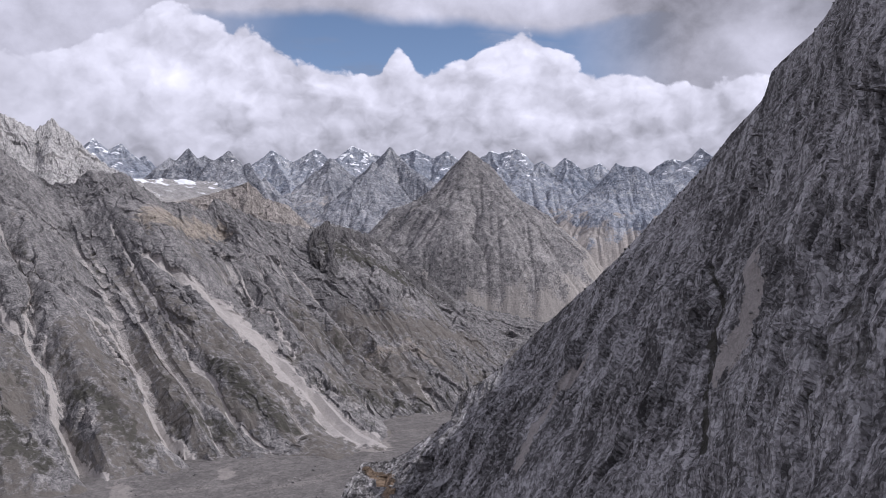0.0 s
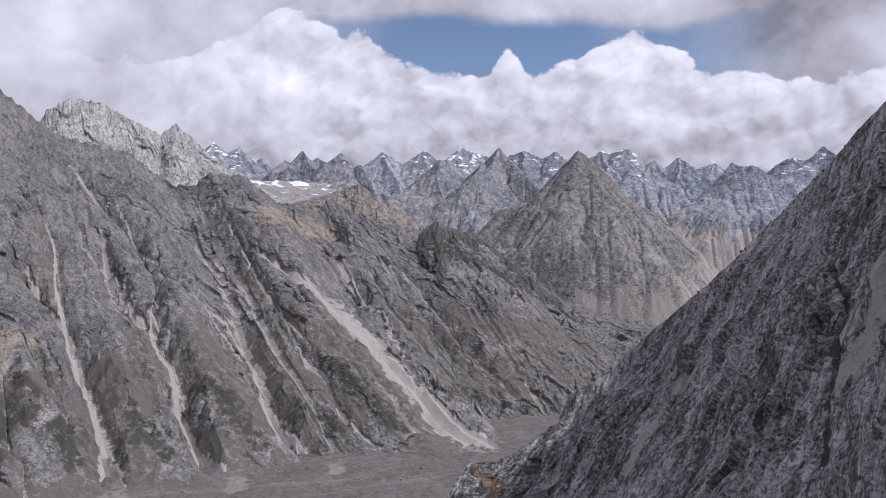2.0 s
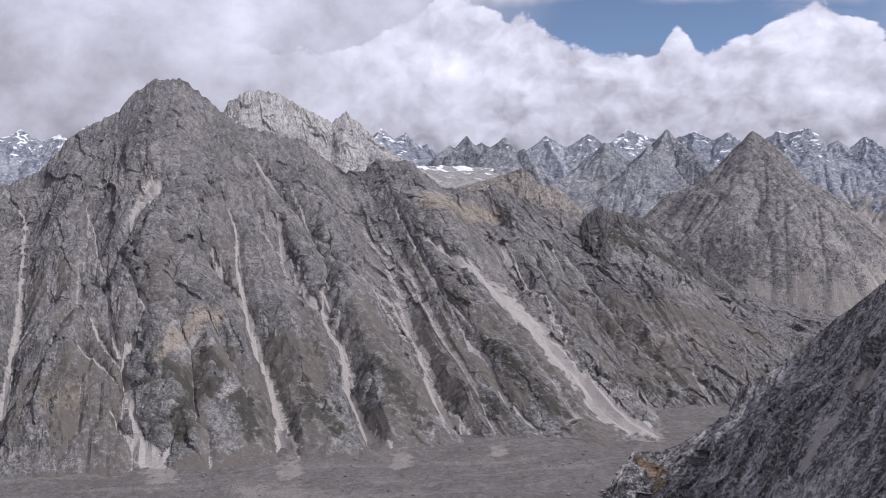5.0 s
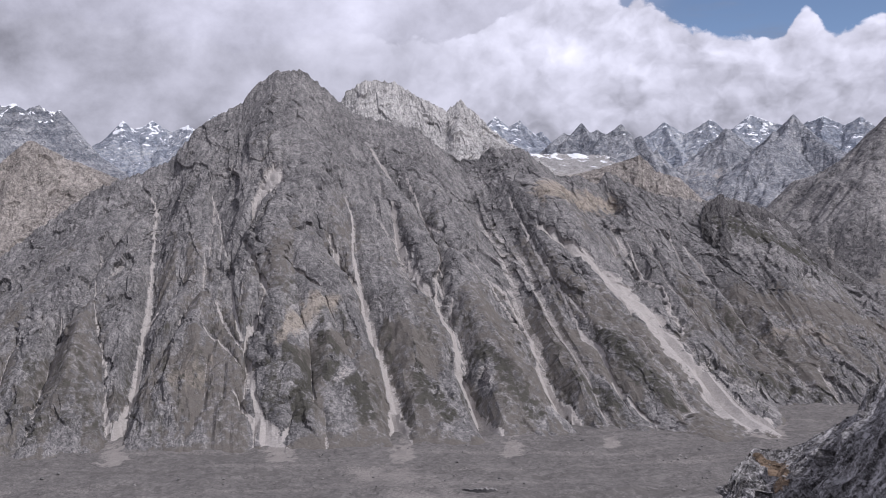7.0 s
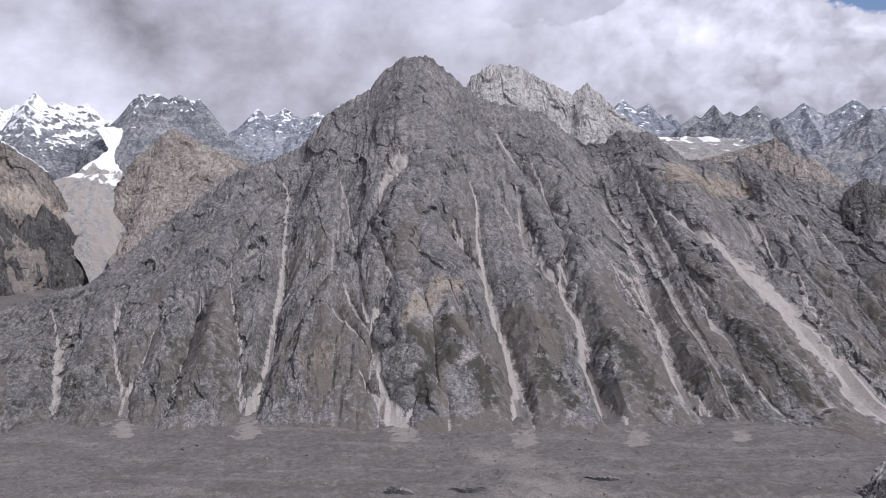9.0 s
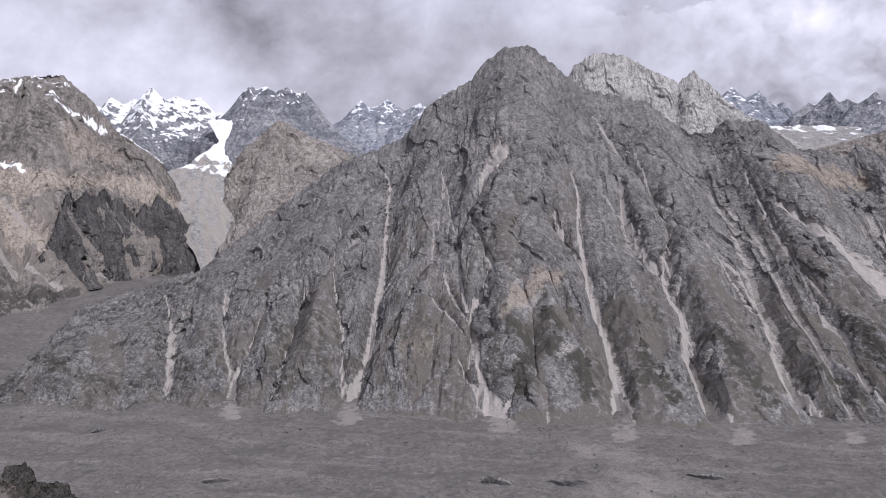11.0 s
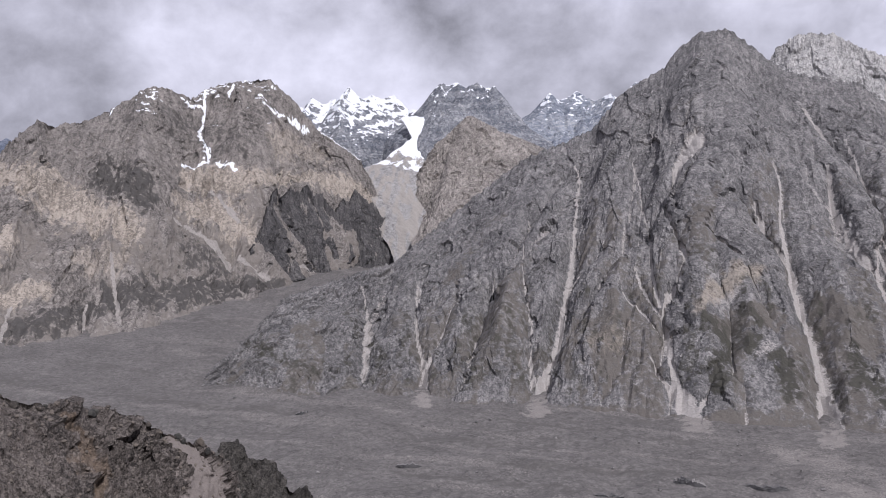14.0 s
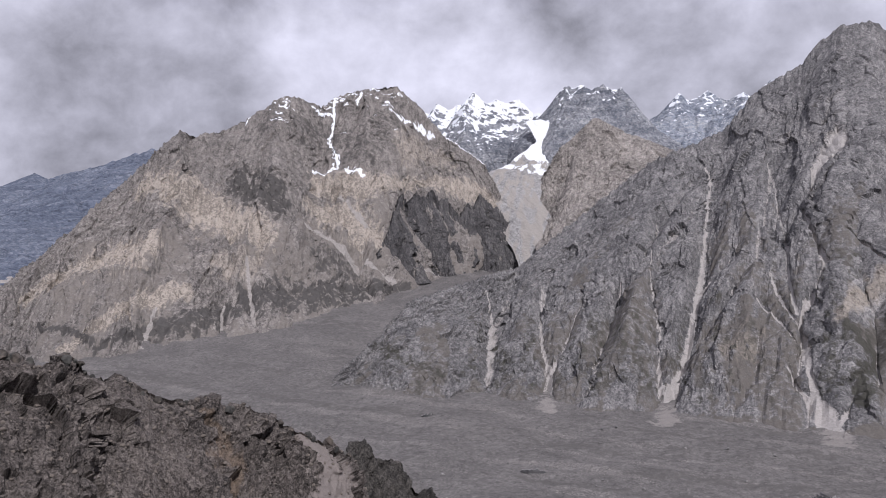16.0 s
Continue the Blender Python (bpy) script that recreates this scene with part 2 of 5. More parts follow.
def erode(x, y, z, steps, rate, talus=1.15, wells=None):
    """Rain on a grid of points: streams cut down by their catchment and fall, and banks steeper than talus slump. Returns the heights and the catchments."""
    nv, nu = z.shape
    z = z.copy()
    cell = np.linalg.norm(np.cross(np.stack([np.gradient(x, axis=1), np.gradient(y, axis=1)], -1), np.stack([np.gradient(x, axis=0), np.gradient(y, axis=0)], -1))[..., None], axis=-1)
    ids = np.arange(nv * nu).reshape(nv, nu)
    near = [(a, b) for a in (-1, 0, 1) for b in (-1, 0, 1) if a or b]
    pad = lambda f: np.pad(f, 1, mode="edge")
    px, py, pid = pad(x), pad(y), pad(ids)
    shift = lambda f, a, b: f[1 + a:1 + a + nv, 1 + b:1 + b + nu]
    gap = [np.hypot(shift(px, a, b) - x, shift(py, a, b) - y) + 1e-3 for a, b in near]
    gap = [np.where(shift(pid, a, b) == ids, 1e9, g) for (a, b), g in zip(near, gap)]
    area = cell.copy()
    for step in range(steps):
        pz = pad(z)
        best, to, drop = np.zeros(z.shape), ids.copy(), np.zeros(z.shape)
        for (a, b), g in zip(near, gap):
            d = z - shift(pz, a, b)
            s = d / g
            m = s > best
            best[m], to[m], drop[m] = s[m], shift(pid, a, b)[m], d[m]
        flows = (best > 0).ravel()
        target = to.ravel()[flows]
        for _ in range(60 if step == 0 else 8):
            area = cell + np.bincount(target, weights=area.ravel()[flows], minlength=nv * nu).reshape(nv, nu)
        cut = rate * np.sqrt(area / 1e4) * np.minimum(best, 1.6)
        if wells is not None:
            cut = cut * (1 + wells)
        slump = 0.22 * np.maximum(0, best - talus) * np.where(best > 0, drop / (best + 1e-6), 0)
        z -= np.minimum(cut + slump, 0.45 * drop)
    return z, area


def stretch(f, nv, nu):
    """A grid of numbers drawn out to nv x nu."""
    i, j = np.linspace(0, f.shape[0] - 1, nv), np.linspace(0, f.shape[1] - 1, nu)
    f = np.stack([np.interp(i, np.arange(f.shape[0]), f[:, c]) for c in range(f.shape[1])], 1)
    return np.stack([np.interp(j, np.arange(f.shape[1]), f[r]) for r in range(nv)], 0)


# ---------------- materials ----------------
def rock_material(name, dark, mid, light, size=1.0, scree=(0.36, 0.335, 0.315), grass_shade=(0.075, 0.072, 0.062), warm=(0.34, 0.30, 0.255), soil=(0.145, 0.132, 0.12), bump=1.0, streak=0.5, contrast=1.0, bend=1.0, grain=0.5, block=0.1):
    """Weathered rock. size: metres of its finest blocks; the point attributes scree, grass, snow, warm and soil lay other covers over it;
    run and drop are metres along the mountain and down its flank."""
    mat = bpy.data.materials.new(name)
    mat.use_nodes = True
    n = Nodes(mat.node_tree)
    p = n.add("ShaderNodeTexCoord").outputs["Object"]

    def attribute(key):
        return n.add("ShaderNodeAttribute", attribute_name=key).outputs["Fac"]

    s = n.add("ShaderNodeCombineXYZ", {0: attribute("run"), 1: n.math("MULTIPLY", attribute("drop"), streak), 2: 0.0}).outputs[0]
    warp = n.add("ShaderNodeTexNoise", {"Vector": p, "Scale": 0.05 / size, "Detail": 4.0}).outputs[1]
    push = n.vmath("MULTIPLY", n.vmath("SUBTRACT", warp, (0.5, 0.5, 0.5)), (16 * size * bend, 16 * size * bend, 16 * size * bend))
    bent, flow = n.vmath("ADD", p, push), n.vmath("ADD", s, push)
    n1 = n.noise(p, 0.009 / size, 5.0)
    n2 = n.noise(flow, 0.07 / size, 9.0, 0.66)
    n3 = n.noise(bent, 0.30 / size, 7.0, 0.68)
    n4 = n.noise(bent, 0.06 / size, 8.0, 0.66)
    cell = n.add("ShaderNodeTexVoronoi", {"Vector": flow, "Scale": 0.055 / size, "Detail": 1.0, "Roughness": 0.5}, feature="DISTANCE_TO_EDGE").outputs["Distance"]
    line = n.remap(n.math("ABSOLUTE", n.math("SUBTRACT", n.noise(flow, 0.030 / size, 4.0, 0.55), 0.5)), 0.0, 0.014)
    fine_line = n.remap(n.math("ABSOLUTE", n.math("SUBTRACT", n.noise(flow, 0.085 / size, 3.0, 0.55), 0.5)), 0.0, 0.03)
    crack = n.math("MULTIPLY", n.math("MULTIPLY", n.remap(cell, 0.0, 0.03, 0.4, 1.0), line), n.math("ADD", 0.45, n.math("MULTIPLY", fine_line, 0.55)))
    blocks = n.add("ShaderNodeTexVoronoi", {"Vector": flow, "Scale": 0.10 / size}).outputs
    chips = n.add("ShaderNodeTexVoronoi", {"Vector": bent, "Scale": 0.28 / size}).outputs
    b1 = n.add("ShaderNodeSeparateColor", {0: blocks["Color"]}).outputs[0]
    b2 = n.add("ShaderNodeSeparateColor", {0: chips["Color"]}).outputs[0]
    tone = 0.5
    for part, weight in ((n1, 0.30), (n2, 0.36), (n3, grain), (b1, block), (b2, 0.16)):
        tone = n.math("ADD", tone, n.math("MULTIPLY", n.math("SUBTRACT", part, 0.5), weight * contrast))
    color = n.mix(n.remap(tone, 0.34, 0.50, kind="LINEAR"), dark, mid)
    color = n.mix(n.remap(tone, 0.50, 0.68, kind="LINEAR"), color, light)
    color = n.mix(n.math("MULTIPLY", n.math("SUBTRACT", 1.0, crack), n.remap(n4, 0.40, 0.60, 0.15, 0.8)), color, tuple(c * 0.7 for c in dark))

    def cover(attr, low, high, under, over, grain, spread=1.1):
        v = attribute(attr)
        k = n.math("ADD", v, n.math("MULTIPLY", n.math("SUBTRACT", grain, 0.5), spread))
        return n.mix(n.math("MULTIPLY", n.remap(k, low, high), n.remap(v, 0.02, 0.12)), under, over)

    def grained(c, low, grain):
        return n.mix(n.remap(grain, 0.36, 0.64), tuple(q * low for q in c), c)

    color = cover("soil", 0.35, 0.9, color, grained(soil, 0.8, n3), n4, 2.4)
    color = cover("warm", 0.1, 0.95, color, n.mix(n.remap(tone, 0.38, 0.58), tuple(q * 0.5 for q in warm), warm), n4, 0.8)
    # dark cover: grass, and in places shadow put into the colour
    color = cover("grass_shade", 0.35, 0.95, color, grained(grass_shade, 0.6, n4), n4, 2.6)
    color = cover("scree", 0.35, 0.7, color, grained(scree, 0.75, n3), n3, 1.5)
    color = cover("snow", 0.45, 0.56, color, (0.80, 0.82, 0.86), n3, 1.2)
    height = 0.0
    for part, weight in ((n2, 1.2), (n3, 0.8), (crack, 1.0), (b1, 0.6), (b2, 0.35), (n4, 0.9), (blocks["Distance"], -0.5)):
        height = n.math("ADD", height, n.math("MULTIPLY", part, weight * size))
    even = n.math("ADD", attribute("scree"), n.math("ADD", attribute("snow"), n.math("MULTIPLY", attribute("soil"), 0.7)), clamp=True)
    b = n.add("ShaderNodeBump", {"Height": height, "Strength": n.math("MULTIPLY", n.math("SUBTRACT", 1.0, n.math("MULTIPLY", even, 0.7)), 1.0 * bump), "Distance": 1.0})
    shader = n.add("ShaderNodeBsdfPrincipled", {"Base Color": color, "Roughness": 0.9, "Normal": b.outputs[0], "Specular IOR Level": 0.2})
    n.add("ShaderNodeOutputMaterial", {"Surface": shader.outputs[0]})
    return mat


GREY = rock_material("grey granite", (0.08, 0.078, 0.081), (0.175, 0.169, 0.169), (0.34, 0.326, 0.318), contrast=1.1, streak=0.7, grain=0.34, scree=(0.40, 0.376, 0.358), size=1.0, bump=0.8)
# base colour lifted so that the summit looks sunlit
PALE = rock_material("granite paled as sunlit", (0.23, 0.225, 0.222), (0.43, 0.42, 0.412), (0.63, 0.612, 0.595), contrast=1.1, streak=0.8)
TAN = rock_material("tan rock", (0.13, 0.12, 0.112), (0.29, 0.265, 0.244), (0.47, 0.43, 0.395), contrast=1.1, grain=0.36, size=1.4, streak=0.8)
MASSIF = rock_material("tan and grey rock", (0.10, 0.092, 0.088), (0.225, 0.206, 0.192), (0.36, 0.33, 0.305), contrast=1.1, grain=0.3, size=1.3, streak=0.8, warm=(0.42, 0.372, 0.322), grass_shade=(0.10, 0.094, 0.09), soil=(0.225, 0.203, 0.184))
# haze of distance put into the base colour as blue-grey
HAZE_GREY = rock_material("rock in blue grey haze", (0.11, 0.12, 0.147), (0.24, 0.25, 0.275), (0.45, 0.45, 0.46), size=2.3, contrast=1.1, grain=0.25, streak=0.8)
# darker rock of the left range, the haze painted in as blue
HAZE_NAVY = rock_material("dark rock in blue haze", (0.075, 0.09, 0.13), (0.14, 0.16, 0.21), (0.25, 0.27, 0.32), size=2.6, grain=0.25, streak=0.8)
# paler blue for the farthest peaks: more haze in the base colour
HAZE_BLUE = rock_material("far rock in blue haze", (0.14, 0.163, 0.21), (0.29, 0.313, 0.36), (0.48, 0.49, 0.51), size=2.6, contrast=1.1, grain=0.25, streak=0.8)
DUN = rock_material("dun granite", (0.10, 0.098, 0.102), (0.225, 0.217, 0.216), (0.40, 0.383, 0.37), size=2.0, contrast=1.0, grain=0.3, streak=0.85, scree=(0.36, 0.337, 0.314), grass_shade=(0.12, 0.12, 0.127))
NEAR = rock_material("dark lichened gneiss", (0.085, 0.082, 0.082), (0.27, 0.262, 0.262), (0.50, 0.49, 0.495), size=0.26, streak=0.3, contrast=1.45, grain=0.42, block=0.14, warm=(0.25, 0.185, 0.13), bend=0.5, bump=1.2)
BROWN = rock_material("brown shattered rock", (0.03, 0.0265, 0.0245), (0.105, 0.091, 0.083), (0.20, 0.176, 0.16), size=0.05, scree=(0.235, 0.206, 0.19), warm=(0.20, 0.15, 0.11), streak=0.8, contrast=1.2)
SPUR = rock_material("dark broken rock", (0.02, 0.019, 0.018), (0.06, 0.055, 0.05), (0.12, 0.11, 0.10), size=0.05, streak=0.6, contrast=1.2)
# the knoll's own rock colour; on the buttress it paints a cloud shadow
DARK = rock_material("dark rock and cloud shade", (0.05, 0.048, 0.051), (0.10, 0.096, 0.097), (0.19, 0.18, 0.175), size=1.3, streak=0.7)
DEBRIS = rock_material("glacier debris", (0.085, 0.08, 0.078), (0.148, 0.139, 0.134), (0.235, 0.221, 0.213), size=0.8, bump=0.4, streak=1.0, scree=(0.27, 0.25, 0.235), soil=(0.125, 0.117, 0.112), contrast=0.75, grain=0.35)
ICE = rock_material("glacier ice", (0.20, 0.195, 0.195), (0.31, 0.302, 0.297), (0.43, 0.42, 0.415), size=1.2, bump=0.5, scree=(0.36, 0.335, 0.31))


# ---------------- mountains ----------------
def mountain(label, crest, foot, nu, nv, material, seed, curve=1.1, back=10, steep=1.0, sink=25.0, skew=((0, 0), (1, 1)), ribs=(180, 50), crags=(60, 8.0), blocks=(20, 3.5), chips=(7, 1.2),
             runs=(), covers=(), rises=(), snow=None, category="mountain", grass_shade=0.0, soil=0.0, bench=0.0, apron=0.0, name="mountain", crest_amp=0.3, talus=1.1, debris=0.5, rain=(3, 40, 0.3), slab=0.6, lean=0.0, spur=1.6, jag=5.0, inset=0.0,
             gully=0.0, swell=0.10):
    """A mountain from its crest and its foot, worn into ribs and broken into crags, blocks and chips (size, relief). runs: (part name, part label, cover, depth, line)
    become parts of their own, and the flank rises by gully metres between them; covers: (attribute, strength, line) colour the flank; soil, grass, apron: how much
    of the flank they cover; bench: where its foot flattens out."""
    grid, u, v, length = face_grid(crest, foot, nu, nv, curve, back, steep, sink, skew)
    nrm = normals(grid)
    fall = np.linalg.norm(grid[-1] - grid[back], axis=1).mean()
    uu, vv = np.meshgrid(u, v)
    x, y, z = grid[..., 0], grid[..., 1], grid[..., 2]
    su, sv = uu * length, vv * fall
    flat0 = 0 * su
    k = ribs[0]
    wob = fbm(x / k, y / k, z / k, 3, seed) * k * 0.25
    tilt, down_it = su + lean * sv + wob, sv * slab + 0.6 * wob
    # spurs below the tops, bays below the notches
    half = max(3, int(nu * 0.05))
    top = np.convolve(np.pad(grid[back, :, 2], half, mode="edge"), np.ones(2 * half + 1) / (2 * half + 1), mode="valid")
    narrow = max(2, half // 3)
    shape = np.convolve(np.pad(grid[back, :, 2] - top, narrow, mode="edge"), np.ones(2 * narrow + 1) / (2 * narrow + 1), mode="valid")
    jut = spur * shape[None] * smooth(0.0, 0.3, vv) * (1 - 0.7 * smooth(0.4, 1.0, vv))
    attrs = {key: np.zeros(uu.shape) for key in ("scree", "grass_shade", "snow", "warm", "soil")}
    rag = fbm(su / (k * 0.16), sv / (k * 0.18), flat0, 4, seed + 31)
    grit = fbm(su / (k * 0.05), sv / (k * 0.06), flat0, 3, seed + 33)
    # the runs first: water gathers in them
    wells, found, clear = np.zeros(uu.shape), [], np.full(uu.shape, 400.0)
    for part_name, part_label, cover, depth, line in runs:
        dist, down, width = run_distance(uu, vv, length, fall, line)
        found.append((dist, down, width))
        if depth > 0:
            wells = np.maximum(wells, 1.2 * np.exp(-(dist / (width + 8)) ** 2))
            clear = np.minimum(clear, np.maximum(dist - width, 0) + 60 * smooth(0.15, 0.0, down))
    lead = np.zeros((back, nu))
    body = swell * k * fbm(x / k, y / k, z / k, 5, seed + 2, 0.5) * smooth(0.0, 0.15, np.abs(vv))
    if gully:
        body = body + gully * ((1 - np.exp(-clear / 45)) - 0.6) * smooth(0.05, 0.35, vv) * (1 - smooth(0.85, 0.97, vv))
    grid = grid + nrm * body[..., None]
    for high, line in rises:
        dist, down, width = run_distance(uu, vv, length, fall, line)
        grid[..., 2] += high * np.maximum(0, 1 - dist / width * (1 + 0.5 * rag)) * smooth(0.0, 0.25, down + 0.05) * (1 - smooth(0.75, 1.0, down))
    wet = flat0
    if rain:
        # the large gullies, cut on a coarser grid
        c = grid[back::rain[0], ::rain[0]]
        cut_z, area = erode(c[..., 0], c[..., 1], c[..., 2], rain[1], rain[2], talus, wells[back::rain[0], ::rain[0]])
        change = stretch(cut_z - c[..., 2], nv, nu) * smooth(0.0, 0.07, vv[back:]) * (1 - 0.9 * smooth(0.9, 1.0, vv[back:]))
        wet = np.concatenate([lead, stretch(np.minimum(area / 3e4, 1), nv, nu)])
        grid[back:, :, 2] += change
    nrm = normals(grid)
    for attr, strength, line in covers:
        dist, down, width = run_distance(uu, vv, length, fall, line)
        attrs[attr] = np.maximum(attrs[attr], strength * smooth(1.5, 0.4, dist / width + rag * 0.9 + grit * 0.5))
    calm = attrs["soil"]
    if soil:
        calm = np.maximum(calm, soil * smooth(0.2, 0.75, vv + 0.5 * fbm(su / k, sv / k, flat0, 4, seed + 61)) * smooth(-0.3, 0.1, fbm(su / (k * 0.7), sv / (k * 1.5), flat0, 4, seed + 62)))
    if bench:
        calm = np.maximum(calm, smooth(bench - 0.02, bench + 0.01, vv + 0.012 * fbm(su / 60, flat0, flat0, 4, seed + 63)))
    attrs["soil"] = calm
    at_crest = crest_amp + (1 - crest_amp) * smooth(0, 0.10, np.abs(vv))
    rough = (1 - 0.8 * calm) * (1 - 0.6 * smooth(0.8, 1.0, vv)) * (0.55 + 0.9 * smooth(-0.3, 0.4, fbm(su / (k * 0.8), sv / (k * 0.8), flat0, 3, seed + 65)))
    disp = facets(tilt, down_it, crags[0], seed + 11) * crags[1] * at_crest * rough
    disp = disp + facets(tilt + 0.4 * down_it, down_it, blocks[0], seed + 13) * blocks[1] * at_crest * rough
    disp = disp + facets(su + lean * sv + rag * chips[0], sv * slab + grit * chips[0], chips[0], seed + 15) * chips[1] * (0.3 + 0.7 * rough)
    disp = disp + jut + 0.35 * crags[1] * rag * rough
    attrs["scree"] = np.maximum(attrs["scree"], debris * smooth(0.3, 0.8, wet * (1 + rag)) * smooth(0.1, 0.3, vv))
    owner = np.full(uu.shape, -1)
    for i, (part_name, part_label, cover, depth, line) in enumerate(runs):
        dist, down, width = found[i]
        m = smooth(1.05, 0.6, dist / width * (1.5 if cover == "snow" else 1.0) + rag * 0.5 + grit * (1.3 if cover == "snow" else np.minimum(0.55, 5 / width)))
        disp = disp * (1 - 0.7 * m) - 0.3 * depth * np.exp(-(dist / (1.5 * width)) ** 2)
        attrs[cover] = np.maximum(attrs[cover], m)
        owner[m > 0.5] = i
    if grass_shade:
        patch = fbm(su / (k * 0.25), sv / (k * 0.4), flat0, 5, seed + 41, 0.62)
        attrs["grass_shade"] = np.maximum(attrs["grass_shade"], grass_shade * smooth(0.4, 0.75, vv) * smooth(0.02, 0.3, patch + 0.3 * grit) * (1 - smooth(0.9, 0.95, vv)))
    if apron:
        attrs["scree"] = np.maximum(attrs["scree"], apron * smooth(0.35, 0.95, vv + 0.5 * fbm(su / (k * 0.5), sv / (k * 1.6), flat0, 4, seed + 43)))
    attrs["grass_shade"] *= 1 - attrs["scree"]
    ends = smooth(0.0, 0.025, uu) * smooth(1.0, 0.975, uu)
    disp = (disp - inset * smooth(0.0, 0.1, np.abs(vv))) * (0.15 + 0.85 * ends)
    co = grid + nrm * disp[..., None]
    teeth = ridged(su / 34, flat0, flat0 + 3, 3, seed + 71, 0.6) - 0.5
    co[..., 2] += jag * teeth * np.exp(-np.abs(vv) / 0.03)
    if snow:
        level, amount = snow
        flat = normals(co)[..., 2]
        attrs["snow"] = np.maximum(attrs["snow"], smooth(0.0, 0.2, fbm(x / 70, y / 70, z / 30, 5, seed + 51, 0.6) * 0.8 + (flat - 0.62) * 1.4 + (co[..., 2] - level) / 260 + amount))
    attrs["run"], attrs["drop"] = su + lean * sv, sv
    root = new(name)
    root.location = (float(co[-1, :, 0].mean()), float(co[-1, :, 1].mean()), float(co[-1, :, 2].mean()))
    tagged(root, label, category)
    co = co.reshape(-1, 3)
    faces = quads(len(v), len(u))
    fo = owner.ravel()[faces].min(1)
    place = Matrix.Translation(-root.location)
    flank = grid_mesh("flank", co, faces[fo < 0], attrs, material, root)
    flank.matrix_parent_inverse = place
    for i, (part_name, part_label, cover, depth, line) in enumerate(runs):
        if (fo == i).any():
            ob = grid_mesh(part_name, co, faces[fo == i], attrs, material, root)
            ob.matrix_parent_inverse = place
            tagged(ob, part_label)
    return co.reshape(len(v), len(u), 3)[back:]


CHUTE = "pale debris chute of broken stone"
STREAK = "thin pale streak of loose stones"
PYRAMID_RUNS = []
PYRAMID_RUNS.append(("scree_chute", CHUTE, "scree", 10, [(0.313, 0.258, 4.5), (0.316, 0.439, 4.1), (0.316, 0.531, 5.3), (0.315, 0.637, 7.5), (0.314, 0.717, 8.4), (0.311, 0.822, 12.4), (0.307, 0.880, 19.5), (0.308, 0.940, 25.0)]))
PYRAMID_RUNS.append(("scree_chute", CHUTE, "scree", 4, [(0.345, 0.501, 2.7), (0.332, 0.561, 2.6), (0.316, 0.566, 3.9)]))
PYRAMID_RUNS.append(("scree_chute", CHUTE, "scree", 10, [(0.393, 0.476, 5.5), (0.398, 0.564, 6.6), (0.401, 0.581, 6.6), (0.407, 0.637, 8.9), (0.403, 0.674, 8.7), (0.395, 0.722, 9.7), (0.395, 0.754, 11.9), (0.398, 0.779, 10.5), (0.401, 0.842, 9.0), (0.404, 0.882, 11.0), (0.407, 0.917, 19.3), (0.412, 0.972, 29.0)]))
PYRAMID_RUNS.append(("scree_chute", CHUTE, "scree", 6, [(0.378, 0.544, 4.0), (0.382, 0.629, 5.1), (0.392, 0.729, 7.2)]))
PYRAMID_RUNS.append(("scree_chute", CHUTE, "scree", 4, [(0.371, 0.629, 3.8), (0.382, 0.704, 3.7), (0.397, 0.769, 4.7)]))
PYRAMID_RUNS.append(("scree_chute", CHUTE, "scree", 3, [(0.389, 0.835, 3.4), (0.398, 0.875, 3.3), (0.405, 0.912, 5.4)]))
PYRAMID_RUNS.append(("scree_chute", CHUTE, "scree", 3, [(0.420, 0.895, 2.2), (0.418, 0.915, 4.3), (0.414, 0.947, 6.3)]))
PYRAMID_RUNS.append(("scree_chute", CHUTE, "scree", 8, [(0.455, 0.368, 3.0), (0.458, 0.439, 4.4), (0.457, 0.549, 5.5), (0.459, 0.609, 8.0), (0.460, 0.652, 7.8), (0.462, 0.692, 8.9), (0.465, 0.747, 8.6), (0.466, 0.794, 8.4), (0.466, 0.835, 9.3), (0.466, 0.872, 12.4), (0.466, 0.905, 16.6), (0.465, 0.967, 25.3)]))
PYRAMID_RUNS.append(("scree_chute", CHUTE, "scree", 6, [(0.443, 0.489, 5.6), (0.450, 0.554, 6.8), (0.455, 0.579, 6.8), (0.460, 0.624, 7.9)]))
PYRAMID_RUNS.append(("scree_chute", CHUTE, "scree", 9, [(0.487, 0.326, 4.7), (0.486, 0.416, 5.9), (0.488, 0.489, 7.2), (0.493, 0.564, 9.6), (0.499, 0.604, 10.8), (0.499, 0.674, 10.3), (0.503, 0.687, 10.3), (0.503, 0.747, 9.9), (0.503, 0.840, 10.5), (0.505, 0.892, 14.7), (0.507, 0.937, 16.5), (0.511, 0.972, 19.4)]))
PYRAMID_RUNS.append(("scree_chute", CHUTE, "scree", 5, [(0.508, 0.471, 4.3), (0.503, 0.529, 5.6), (0.499, 0.599, 5.4)]))
PYRAMID_RUNS.append(("scree_chute", CHUTE, "scree", 7, [(0.520, 0.471, 7.3), (0.531, 0.516, 7.1), (0.544, 0.539, 5.7), (0.548, 0.586, 6.9), (0.549, 0.657, 8.0), (0.545, 0.742, 8.9), (0.545, 0.784, 9.9), (0.546, 0.827, 10.8), (0.551, 0.900, 10.4), (0.552, 0.947, 12.3), (0.558, 0.962, 8.9)]))
